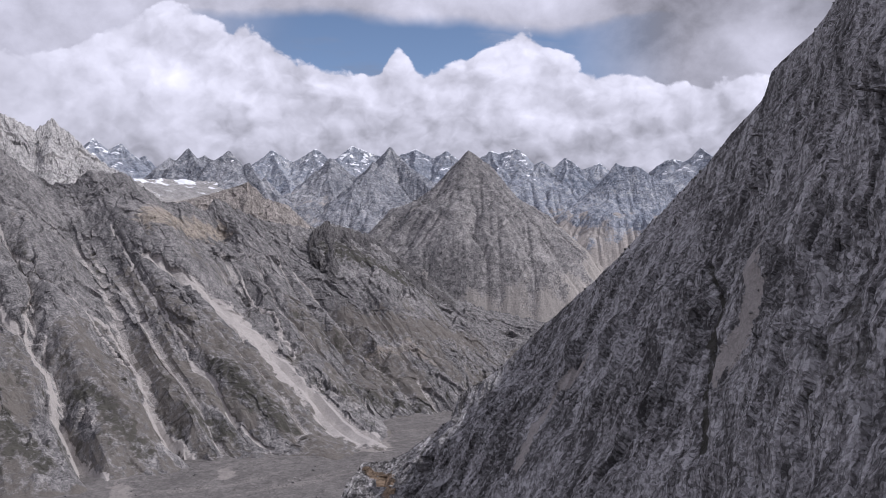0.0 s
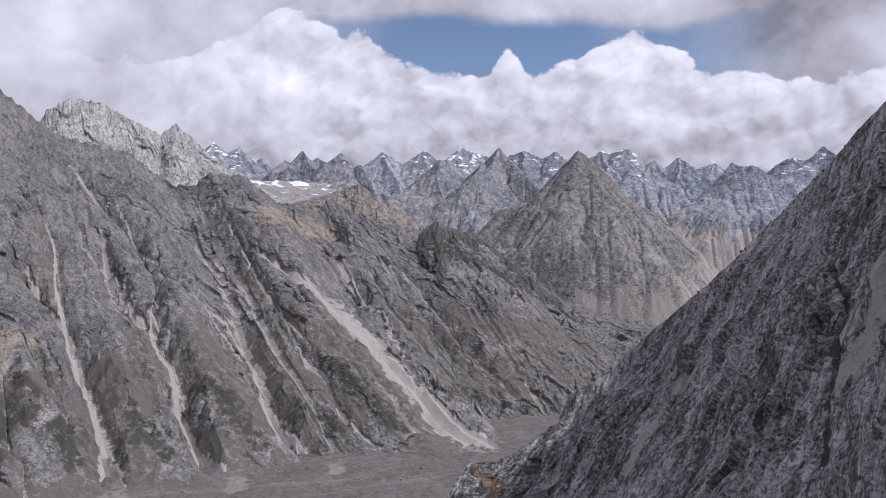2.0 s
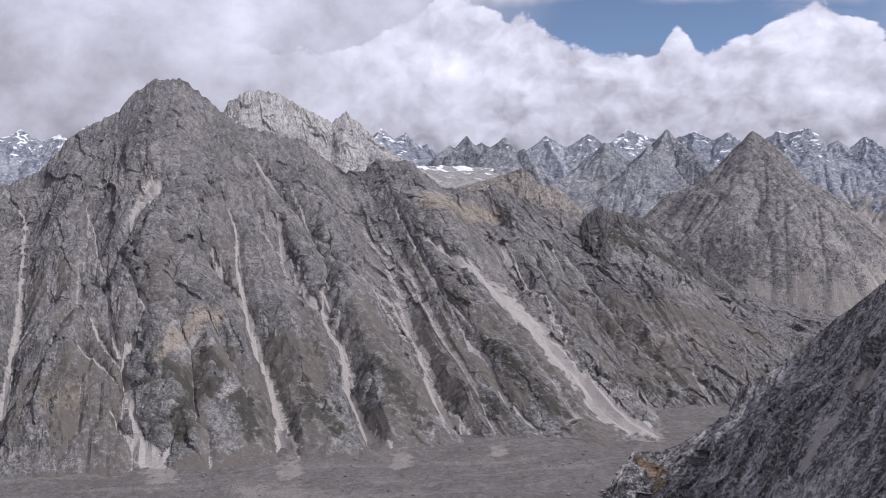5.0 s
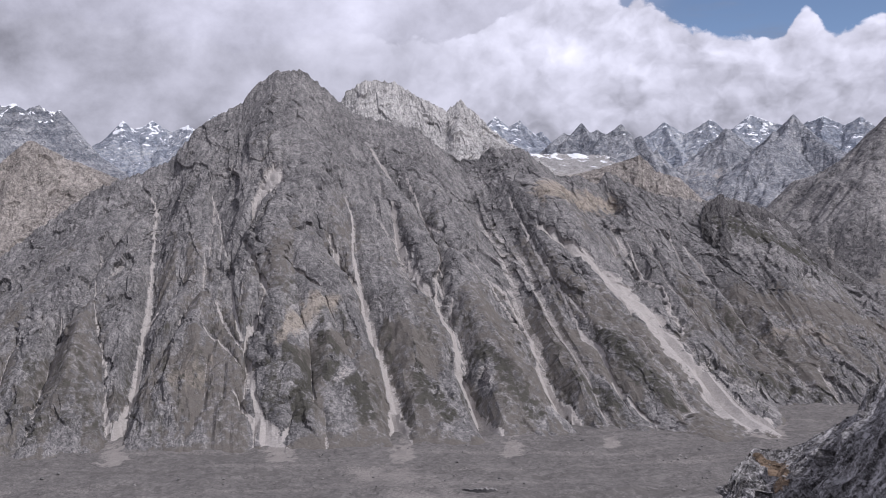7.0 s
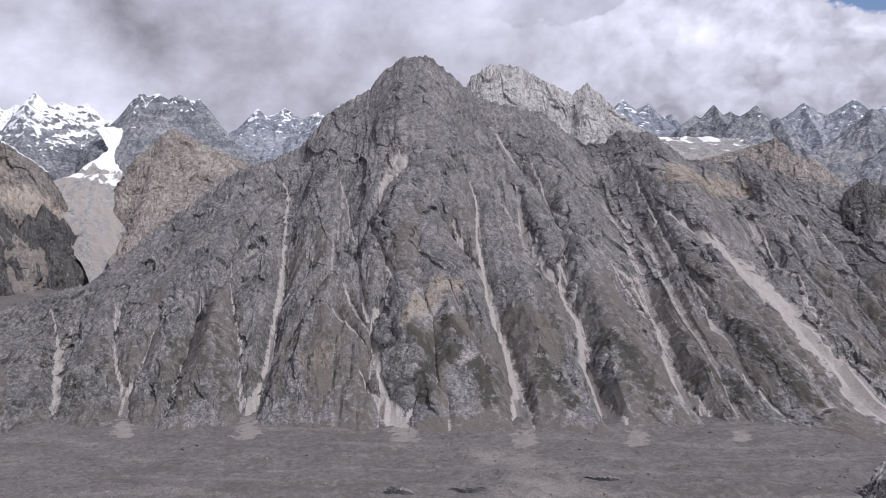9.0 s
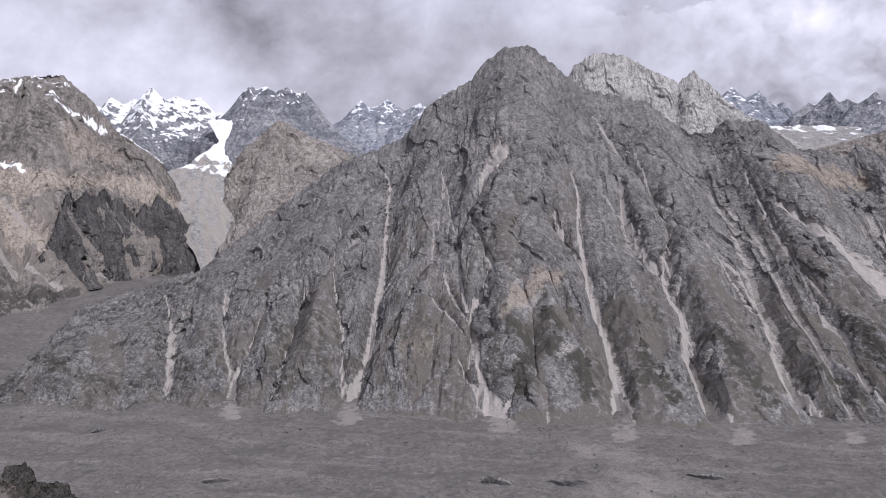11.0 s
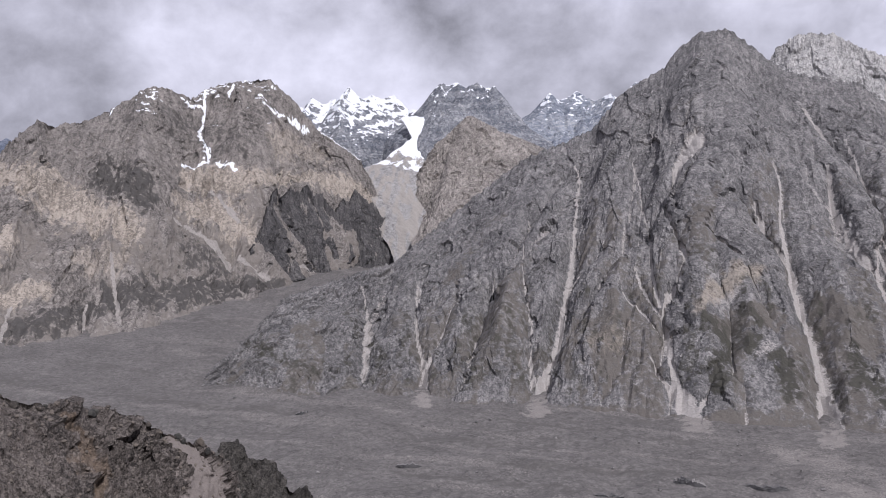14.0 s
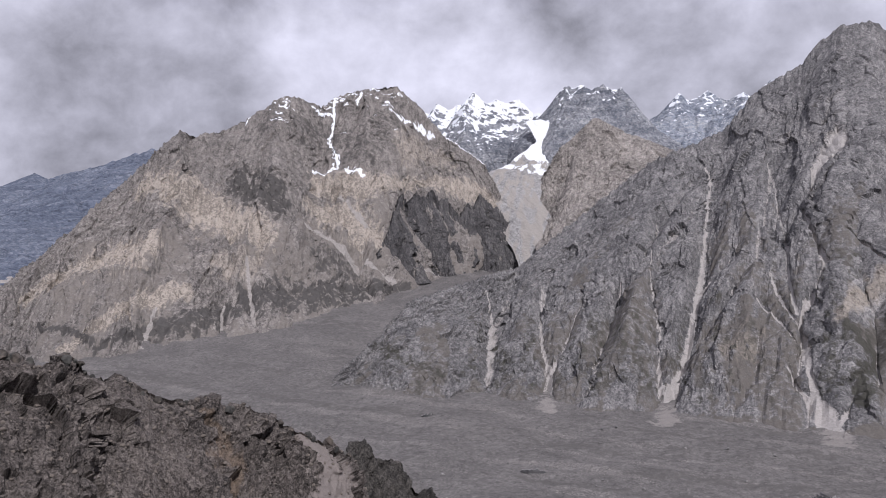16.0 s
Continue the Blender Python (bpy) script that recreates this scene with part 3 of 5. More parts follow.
PYRAMID_RUNS.append(("scree_chute", CHUTE, "scree", 4, [(0.575, 0.524, 2.9), (0.574, 0.619, 4.1), (0.575, 0.689, 7.9), (0.579, 0.724, 7.7), (0.578, 0.784, 4.9), (0.577, 0.825, 6.0), (0.581, 0.877, 4.7), (0.587, 0.917, 4.6)]))
PYRAMID_RUNS.append(("scree_fan", "broad pale beige fan of fresh scree", "scree", 10, [(0.584, 0.333, 15.6), (0.595, 0.409, 25.6), (0.609, 0.484, 39.0), (0.615, 0.571, 48.4), (0.618, 0.637, 37.5), (0.616, 0.727, 30.4), (0.621, 0.784, 33.3), (0.623, 0.870, 39.8), (0.627, 0.927, 38.4)]))
PYRAMID_RUNS.append(("scree_cone", "small brown scree cone below the summit", "scree", 5, [(0.408, 0.368, 38.2), (0.401, 0.398, 27.4), (0.399, 0.446, 11.2), (0.393, 0.474, 5.5)]))
PYRAMID_RUNS.append(("scree_chute", CHUTE, "scree", 6, [(0.191, 0.348, 3.9), (0.191, 0.484, 3.7), (0.198, 0.639, 4.6), (0.208, 0.752, 6.6), (0.211, 0.810, 10.8), (0.212, 0.905, 16.3)]))
PYRAMID_RUNS.append(("scree_chute", CHUTE, "scree", 5, [(0.230, 0.489, 3.8), (0.222, 0.594, 3.6), (0.217, 0.704, 4.5), (0.211, 0.772, 6.6)]))
PYRAMID_RUNS.append(("scree_chute", CHUTE, "scree", 3, [(0.288, 0.637, 2.4), (0.294, 0.724, 2.4), (0.295, 0.787, 3.4), (0.301, 0.870, 8.7)]))
PYRAMID_RUNS.append(("scree_streak", STREAK, "scree", 2.5, [(0.421, 0.456, 2.8), (0.446, 0.531, 2.8), (0.458, 0.599, 4.0)]))
PYRAMID_RUNS.append(("scree_streak", STREAK, "scree", 2.5, [(0.415, 0.579, 2.6), (0.435, 0.657, 3.8), (0.442, 0.709, 3.7), (0.446, 0.749, 2.4)]))
PYRAMID_RUNS.append(("scree_streak", STREAK, "scree", 2.5, [(0.479, 0.113, 3.4), (0.490, 0.216, 4.9), (0.507, 0.331, 4.7), (0.508, 0.471, 4.3)]))
PYRAMID_RUNS.append(("scree_streak", STREAK, "scree", 2.5, [(0.500, 0.221, 3.3), (0.515, 0.454, 2.9), (0.523, 0.479, 4.3)]))
PYRAMID_RUNS.append(("scree_streak", STREAK, "scree", 2.5, [(0.574, 0.208, 3.3), (0.572, 0.431, 4.5), (0.574, 0.549, 4.2), (0.581, 0.644, 2.7)]))
PYRAMID_RUNS.append(("scree_streak", STREAK, "scree", 2.5, [(0.361, 0.278, 3.0), (0.369, 0.414, 2.8), (0.378, 0.544, 4.0)]))
PYRAMID_RUNS.append(("scree_streak", STREAK, "scree", 2.5, [(0.306, 0.105, 3.2), (0.313, 0.193, 3.1), (0.313, 0.263, 4.5)]))
PYRAMID_RUNS.append(("scree_streak", STREAK, "scree", 2.5, [(0.278, 0.281, 2.9), (0.279, 0.509, 2.6), (0.288, 0.637, 2.4)]))
PYRAMID_RUNS.append(("scree_streak", STREAK, "scree", 2.5, [(0.258, 0.499, 2.6), (0.252, 0.619, 3.6), (0.248, 0.772, 3.4)]))
PYRAMID_RUNS.append(("scree_streak", STREAK, "scree", 2.5, [(0.423, 0.664, 2.5), (0.429, 0.759, 2.4), (0.430, 0.875, 2.2)]))
PYRAMID_RUNS.append(("scree_streak", STREAK, "scree", 2.5, [(0.508, 0.594, 2.7), (0.504, 0.647, 4.0), (0.504, 0.734, 3.8)]))
PYRAMID_RUNS.append(("scree_streak", STREAK, "scree", 2.5, [(0.529, 0.516, 2.8), (0.541, 0.604, 2.7), (0.548, 0.667, 2.7)]))
PYRAMID_RUNS.append(("scree_streak", STREAK, "scree", 2.5, [(0.359, 0.667, 2.5), (0.376, 0.719, 2.4), (0.393, 0.792, 2.3)]))
PYRAMID_RUNS.append(("scree_streak", STREAK, "scree", 2.5, [(0.644, 0.316, 3.2), (0.643, 0.501, 4.4), (0.635, 0.639, 4.1)]))
PYRAMID_RUNS.append(("scree_streak", STREAK, "scree", 2.5, [(0.702, 0.253, 3.3), (0.707, 0.521, 4.5), (0.712, 0.714, 4.2)]))
PYRAMID_RUNS.append(("scree_streak", STREAK, "scree", 2.5, [(0.695, 0.173, 3.4), (0.683, 0.561, 3.0), (0.689, 0.752, 4.2)]))
PYRAMID_RUNS.append(("scree_chute", CHUTE, "scree", 3, [(0.132, 0.135, 4.3), (0.146, 0.358, 5.4), (0.157, 0.812, 4.6)]))
PYRAMID_COVERS = []
PYRAMID_COVERS.append(("warm", 0.9, [(0.596, 0.231, 35.6), (0.621, 0.158, 57.0), (0.655, 0.098, 41.6)]))
PYRAMID_COVERS.append(("warm", 0.7, [(0.412, 0.769, 11.8), (0.422, 0.707, 22.3), (0.440, 0.674, 20.3)]))
PYRAMID_COVERS.append(("warm", 0.5, [(0.349, 0.805, 28.4), (0.365, 0.794, 34.4)]))
PYRAMID_COVERS.append(("grass_shade", 0.9, [(0.417, 0.789, 21.0), (0.425, 0.822, 27.7), (0.422, 0.902, 23.9)]))
PYRAMID_COVERS.append(("grass_shade", 0.9, [(0.439, 0.822, 25.5), (0.451, 0.832, 25.4), (0.451, 0.897, 24.3)]))
PYRAMID_COVERS.append(("grass_shade", 0.8, [(0.434, 0.737, 9.8), (0.440, 0.777, 14.3)]))
PYRAMID_COVERS.append(("grass_shade", 0.9, [(0.481, 0.794, 16.8), (0.482, 0.860, 38.9), (0.487, 0.907, 19.9)]))
PYRAMID_COVERS.append(("grass_shade", 0.8, [(0.513, 0.732, 15.0), (0.520, 0.807, 24.0), (0.525, 0.885, 29.8)]))
PYRAMID_COVERS.append(("grass_shade", 0.85, [(0.584, 0.709, 23.2), (0.591, 0.802, 31.6), (0.600, 0.865, 28.0)]))
PYRAMID_COVERS.append(("grass_shade", 0.8, [(0.557, 0.805, 14.6), (0.568, 0.865, 18.8)]))
# two shadowed hollows below the crest, painted dark on the flank
PYRAMID_COVERS.append(("grass_shade", 0.8, [(0.556, 0.246, 8.2), (0.557, 0.331, 11.1), (0.553, 0.436, 7.5)]))
PYRAMID_COVERS.append(("grass_shade", 0.7, [(0.510, 0.313, 9.4), (0.513, 0.393, 9.1)]))
PYRAMID_COVERS.append(("grass_shade", 0.6, [(0.262, 0.684, 17.6), (0.272, 0.872, 19.2)]))
PYRAMID_COVERS.append(("grass_shade", 0.6, [(0.334, 0.860, 13.2), (0.332, 0.915, 14.9)]))
PYRAMID_COVERS.append(("scree", 0.55, [(0.440, 0.837, 9.2), (0.445, 0.812, 14.0)]))
PYRAMID_COVERS.append(("scree", 0.55, [(0.512, 0.794, 12.1), (0.512, 0.825, 11.8)]))
PYRAMID_COVERS.append(("scree", 0.5, [(0.432, 0.714, 9.9), (0.422, 0.734, 6.1)]))
PYRAMID_COVERS.append(("scree", 0.5, [(0.578, 0.714, 11.6), (0.579, 0.739, 7.6)]))
PYRAMID_COVERS.append(("scree", 0.45, [(0.372, 0.238, 30.9), (0.412, 0.351, 20.7)]))
PYRAMID_COVERS.append(("soil", 0.95, [(0.356, 0.714, 28.9), (0.357, 0.799, 54.8), (0.360, 0.867, 57.1)]))
PYRAMID_COVERS.append(("soil", 0.9, [(0.467, 0.692, 22.8), (0.483, 0.724, 42.5), (0.487, 0.784, 29.0)]))
PYRAMID_COVERS.append(("soil", 0.9, [(0.527, 0.642, 24.0), (0.527, 0.787, 26.8)]))
PYRAMID_COVERS.append(("soil", 0.9, [(0.421, 0.789, 25.8), (0.446, 0.749, 31.7)]))
PYRAMID_COVERS.append(("soil", 0.9, [(0.568, 0.672, 34.4), (0.576, 0.772, 37.3), (0.583, 0.855, 28.3)]))
PYRAMID_COVERS.append(("soil", 0.7, [(0.567, 0.388, 38.3), (0.577, 0.556, 42.1), (0.587, 0.672, 34.2)]))
PYRAMID_COVERS.append(("soil", 0.9, [(0.719, 0.486, 48.9), (0.768, 0.581, 74.2), (0.854, 0.521, 63.6)]))
PYRAMID_COVERS.append(("soil", 0.9, [(0.680, 0.569, 37.3), (0.709, 0.662, 55.8), (0.722, 0.850, 41.4)]))
PYRAMID_COVERS.append(("grass_shade", 0.75, [(0.691, 0.607, 21.8), (0.715, 0.712, 33.8)]))
PYRAMID_COVERS.append(("grass_shade", 0.75, [(0.629, 0.739, 16.1), (0.681, 0.897, 28.5), (0.723, 0.910, 23.3)]))
PYRAMID_COVERS.append(("grass_shade", 0.7, [(0.664, 0.521, 15.6), (0.679, 0.599, 21.6)]))
PYRAMID_COVERS.append(("warm", 0.5, [(0.707, 0.644, 15.6), (0.748, 0.639, 25.6), (0.759, 0.749, 15.6)]))
PYRAMID_COVERS.append(("grass_shade", 0.85, [(0.735, 0.098, 36.0), (0.760, 0.188, 61.4), (0.785, 0.283, 47.0), (0.841, 0.188, 26.8)]))
PYRAMID_COVERS.append(("scree", 0.22, [(0.512, 0.376, 61.0), (0.558, 0.388, 76.7), (0.574, 0.614, 54.6)]))
PYRAMID_COVERS.append(("scree", 0.25, [(0.658, 0.231, 65.9), (0.683, 0.436, 62.2)]))
PYRAMID_COVERS.append(("grass_shade", 0.7, [(0.029, 0.073, 18.0), (0.070, 0.604, 29.3), (0.115, 0.779, 25.9)]))
PYRAMID_COVERS.append(("grass_shade", 0.6, [(0.123, 0.311, 24.6), (0.172, 0.727, 31.6), (0.158, 0.847, 23.3)]))
PYRAMID_COVERS.append(("grass_shade", 0.6, [(0.239, 0.619, 25.4), (0.253, 0.875, 29.1)]))
PYRAMID_COVERS.append(("grass_shade", 0.6, [(0.276, 0.777, 21.0), (0.294, 0.910, 19.5)]))
PYRAMID_COVERS.append(("grass_shade", 0.6, [(0.185, 0.496, 29.1), (0.188, 0.774, 25.8)]))
PYRAMID_COVERS.append(("grass_shade", 0.6, [(0.232, 0.779, 22.0), (0.260, 0.885, 21.1)]))
PYRAMID_COVERS.append(("grass_shade", 0.6, [(0.273, 0.674, 23.7), (0.285, 0.862, 21.6)]))
PYRAMID_COVERS.append(("soil", 0.6, [(0.266, 0.654, 38.0), (0.267, 0.827, 39.5)]))
PYRAMID_RISES = []
PYRAMID_RISES.append((16, [(0.412, 0.531, 33.7), (0.359, 0.617, 38.1), (0.359, 0.860, 44.1)]))
PYRAMID_RISES.append((14, [(0.426, 0.561, 33.4), (0.438, 0.724, 43.0), (0.435, 0.870, 39.2)]))
PYRAMID_RISES.append((14, [(0.472, 0.514, 30.8), (0.480, 0.684, 40.8), (0.481, 0.862, 31.9)]))
PYRAMID_RISES.append((12, [(0.515, 0.569, 27.5), (0.524, 0.747, 34.9), (0.528, 0.870, 28.9)]))
PYRAMID_RISES.append((14, [(0.573, 0.303, 39.7), (0.581, 0.634, 42.9), (0.596, 0.860, 35.1)]))
PYRAMID_RISES.append((18, [(0.665, 0.043, 38.8), (0.654, 0.343, 47.4), (0.646, 0.624, 41.8), (0.656, 0.812, 33.9)]))
PYRAMID_RISES.append((12, [(0.290, 0.301, 35.8), (0.272, 0.594, 43.0), (0.266, 0.815, 43.9)]))
mountain("grey granite pyramid mountain seamed with pale debris chutes", [(-1748, 744, 5), (-1856, 928, 89), (-1886, 1005, 141), (-1900, 1109, 161), (-2005, 1408, 195), (-1973, 1453, 242), (-2001, 1581, 307), (-1880, 1785, 490), (-1787, 1967, 573), (-1748, 2029, 672), (-1668, 2148, 762), (-1648, 2189, 821), (-1612, 2240, 866), (-1560, 2301, 876), (-1442, 2412, 753), (-1270, 2529, 706), (-1171, 2598, 612), (-1113, 2624, 611), (-1063, 2644, 653), (-969, 2680, 649), (-867, 2722, 565), (-808, 2748, 566), (-748, 2772, 536), (-723, 2786, 581), (-591, 2832, 514), (-437, 2867, 483), (-389, 2924, 507), (-259, 3039, 472), (-147, 3097, 366), (45, 3200, 238), (138, 3247, 203), (369, 3263, 150), (576, 3249, 88)],
         [(-1700, 704, 0), (-1583, 740, 0), (-1462, 827, 0), (-1407, 896, 0), (-1321, 967, 0), (-1251, 1046, 0), (-1151, 1135, 0), (-1088, 1172, 0), (-941, 1250, 0), (-862, 1327, 0), (-741, 1400, 0), (-604, 1500, 0), (-573, 1535, 0), (-486, 1610, 0), (-394, 1679, 0), (-267, 1747, 0), (-194, 1752, 0), (-88, 1843, 0), (-116, 2144, 0), (23, 2217, 0), (175, 2344, 0), (448, 2525, 0)],
         1150, 400, GREY, 3, runs=PYRAMID_RUNS, covers=PYRAMID_COVERS, rises=PYRAMID_RISES, curve=1.12, back=12, grass_shade=0.6, soil=0.75, bench=0.955, jag=16.0, slab=0.65, spur=0.5, ribs=(190, 22), crags=(85, 10.0), blocks=(30, 4.6), chips=(10, 1.2), gully=15.0, swell=0.09, rain=(3, 40, 0.28), debris=0.6, skew=[(0, 0), (0.318, 0.242), (0.396, 0.308), (0.429, 0.355), (0.498, 0.459), (0.55, 0.54), (0.6, 0.61), (0.67, 0.771), (0.771, 0.863), (1, 1)])
mountain("dark rocky knoll on the shoulder above the valley", [(-422, 2761, 422), (-420, 2840, 477), (-403, 2880, 496), (-382, 2902, 513), (-363, 2910, 491), (-340, 2942, 499), (-307, 2954, 483), (-254, 2995, 464), (-180, 3048, 414), (-104, 3100, 346), (-24, 3126, 281), (45, 3163, 231)],
         [(-406, 2728, 383), (-327, 2623, 312), (-238, 2571, 260), (-108, 2630, 233), (41, 2921, 193)], 300, 110, DARK, 67, ribs=(120, 16), crags=(50, 8.0), blocks=(18, 3.5), chips=(7, 1.2), rain=(3, 30, 0.3), back=6, spur=1.0, jag=12.0, swell=0.1, steep=0.6, sink=8.0)
mountain("pale granite summit, sunlight in its colour, with a blunt top", [(-1753, 2677, 766), (-1689, 2725, 823), (-1672, 2743, 871), (-1627, 2777, 913), (-1586, 2808, 921), (-1526, 2848, 916), (-1483, 2878, 881), (-1420, 2916, 846), (-1366, 2949, 821), (-1345, 2966, 843), (-1325, 2981, 864), (-1298, 3000, 832), (-1271, 3018, 806), (-1224, 3044, 751), (-1168, 3073, 711), (-1090, 3108, 664), (-1013, 3141, 612)],
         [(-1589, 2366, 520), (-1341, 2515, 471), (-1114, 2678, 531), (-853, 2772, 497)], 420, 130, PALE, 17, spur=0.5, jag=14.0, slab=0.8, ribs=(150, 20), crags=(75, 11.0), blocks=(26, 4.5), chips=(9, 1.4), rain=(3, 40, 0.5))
mountain("tan jagged rock ridge above the scree", [(-1045, 3077, 570), (-966, 3103, 579), (-887, 3127, 601), (-816, 3146, 622), (-746, 3163, 644), (-701, 3173, 665), (-644, 3186, 603), (-562, 3201, 578), (-490, 3213, 506), (-387, 3227, 465)],
         [(-948, 2794, 428), (-731, 2858, 430), (-546, 2899, 393), (-323, 2932, 376)], 300, 90, TAN, 23, spur=0.8, ribs=(130, 20), crags=(70, 11.0), blocks=(24, 4.5), chips=(9, 1.4), back=6)


# ---------------- far peaks ----------------
def horns(label, peaks, material, seed, steep=0.95, cell=5.5, margin=600.0, rough=(150, 12), front=700.0, ridges=None, low=300.0, snow=None, apron=35.0, name="mountain", category="mountain", rain=0.3):
    """A group of rock horns that rise out of stony aprons. ridges: their crests and spurs, where they are known."""
    p = np.array(peaks, float)
    xs = np.arange(p[:, 0].min() - margin, p[:, 0].max() + margin, cell)
    ys = np.arange(p[:, 1].min() - front, p[:, 1].max() + margin * 0.7, cell)
    x, y = np.meshgrid(xs, ys)
    z = horn_field(x, y, ridges or spurs(peaks, seed, low), seed, steep)
    base = apron_height(x, y)
    low = smooth(0.0, 160.0, z - base)
    near = np.full(x.shape, 1e9)
    for px, py, pz in peaks:
        near = np.minimum(near, np.hypot(x - px, y - py))
    z = z + (0.6 - ridged(x / rough[0], y / rough[0], z / rough[0], 5, seed + 11, 0.58)) * rough[1] * (0.25 + 0.75 * low) * smooth(0, 60, near)
    soft = 25.0
    z = base + soft * np.logaddexp(0, (z - base) / soft)  # the feet run out into the apron
    z = z - 30 * np.exp(-(z - base) / 14)
    cz, area = erode(x[::2, ::2], y[::2, ::2], z[::2, ::2], 60, rain, 1.3)
    z = z + stretch(cz - z[::2, ::2], *x.shape)
    wet = stretch(np.minimum(area / 3e4, 1), *x.shape)
    z = z + (0.6 - ridged(x / 30, y / 30, z / 30, 3, seed + 13, 0.6)) * 3 * smooth(0, 60, z - base)
    edge = np.minimum(np.minimum(x - xs[0], xs[-1] - x), y - ys[0])
    z = z - (40 + np.maximum(0, z - base)) * smooth(220, 20, edge)  # the sheet sinks into the apron at its rim
    co = np.stack([x, y, z], -1)
    attrs = {key: np.zeros(x.shape) for key in ("scree", "grass_shade", "snow", "warm", "soil")}
    attrs["run"], attrs["drop"] = x, z * 1.4
    up = normals(co)[..., 2]
    if apron:
        attrs["scree"] = smooth(apron * 2.4, apron * 0.4, z - base + 70 * fbm(x / 60, y / 60, z / 120, 4, seed + 17))
    attrs["scree"] = np.maximum(attrs["scree"], 0.6 * smooth(0.3, 0.8, wet) * smooth(200, 60, z - base))
    if snow:
        attrs["snow"] = smooth(0.0, 0.15, fbm(x / 45, y / 45, z / 25, 5, seed + 19, 0.6) * 0.9 + (up - 0.66) * 1.8 + (z - snow[0]) / 240 + snow[1])
    root = new(name)
    root.location = (float(p[:, 0].mean()), float(p[:, 1].mean()), float(base.mean()))
    tagged(root, label, category)
    faces = quads(len(ys), len(xs))
    high = (z - base).ravel()[faces].max(1) > -22
    snowy = (attrs["snow"].ravel()[faces] > 0.5).all(1)
    place = Matrix.Translation(-root.location)
    flank = grid_mesh("flank", co.reshape(-1, 3), faces[high & ~snowy], attrs, material, root)
    flank.matrix_parent_inverse = place
    if (high & snowy).any():
        white = grid_mesh("snowfield", co.reshape(-1, 3), faces[high & snowy], attrs, material, root)
        white.matrix_parent_inverse = place
        tagged(white, "patches of white snow", kind="stuff")
    return root


horns("distant jagged range, haze-coloured blue-grey, with snow under the clouds", [(-2026, 4130, 895), (-1870, 4257, 909), (-1699, 4275, 964), (-1596, 4368, 950), (-1488, 4405, 890), (-881, 4515, 933), (-655, 4553, 941), (-534, 4519, 893), (-486, 4675, 972), (-148, 4698, 960), (18, 4650, 943), (259, 4693, 950), (379, 4685, 959), (517, 4571, 881), (639, 4606, 902), (812, 4579, 873), (1161, 4451, 880), (1293, 4415, 933), (1522, 4341, 883)], HAZE_BLUE, 37, apron=70.0, snow=(880, -0.5), name="mountain_range", category="mountain range")
horns("dark twin peaks, haze-coloured blue-grey, over a small glacier", [(-1262, 4058, 845), (-1182, 4082, 895), (-1125, 4150, 865), (-993, 4081, 884), (-895, 4052, 826), (-801, 3970, 749), (-721, 3884, 659)], HAZE_GREY, 29, apron=80.0, steep=1.1, snow=(860, -0.6))
horns("rock peak with steep dark faces, haze-coloured blue-grey", [(-256, 4242, 919), (-333, 4187, 839), (-378, 4083, 763), (-538, 4317, 866), (-147, 4247, 813), (-612, 4256, 805), (-437, 4026, 655)], HAZE_GREY, 41, apron=110.0, steep=0.95, snow=(900, -0.6))
horns("pointed rock pyramid with tan scree aprons", [(112, 3798, 857)], DUN, 47, steep=1.3, cell=5.0, margin=700.0, front=650.0, apron=95.0, ridges=[[(112, 3798, 857), (39, 3795, 756), (-34, 3780, 689), (-119, 3768, 635), (-203, 3755, 577), (-344, 3724, 485), (-457, 3672, 411)],
         [(112, 3798, 857), (141, 3797, 842), (210, 3794, 788), (294, 3779, 675), (377, 3761, 567), (517, 3724, 477), (697, 3664, 373), (847, 3602, 272)],
         [(112, 3798, 857), (148, 3727, 710), (173, 3636, 562), (187, 3555, 445), (223, 3443, 312), (258, 3320, 198)],
         [(2, 3788, 719), (-38, 3720, 590), (-80, 3649, 488), (-113, 3578, 404)],
         [(294, 3779, 675), (333, 3675, 517), (378, 3550, 377), (440, 3412, 247)],
         [(435, 3745, 531), (500, 3605, 376), (549, 3477, 266)]])
horns("hazy blue-grey rock pyramid", [(820, 4170, 835)], HAZE_BLUE, 53, steep=1.2, margin=600.0, front=600.0, apron=80.0, ridges=[[(820, 4170, 835), (738, 4165, 717), (655, 4149, 588), (531, 4116, 462)],
         [(820, 4170, 835), (921, 4144, 817), (1062, 4074, 723), (1283, 3947, 562)],
         [(820, 4170, 835), (820, 4068, 658), (768, 3936, 473), (713, 3814, 361)],
         [(932, 4136, 808), (943, 4011, 603), (946, 3866, 422)]])
SNOW = "gully filled with white snow"
BROAD_RUNS = []
BROAD_RUNS.append(("snow_gully", SNOW, "snow", 5, [(0.598, 0.009, 14.3), (0.598, 0.100, 14.0), (0.590, 0.179, 11.7), (0.598, 0.240, 16.7), (0.605, 0.307, 32.7)]))
BROAD_RUNS.append(("snow_gully", SNOW, "snow", 3, [(0.571, 0.331, 11.0), (0.608, 0.347, 14.7), (0.644, 0.447, 11.1)]))
BROAD_RUNS.append(("snow_gully", SNOW, "snow", 2, [(0.561, 0.018, 8.9), (0.574, 0.033, 12.2), (0.594, 0.079, 8.9)]))
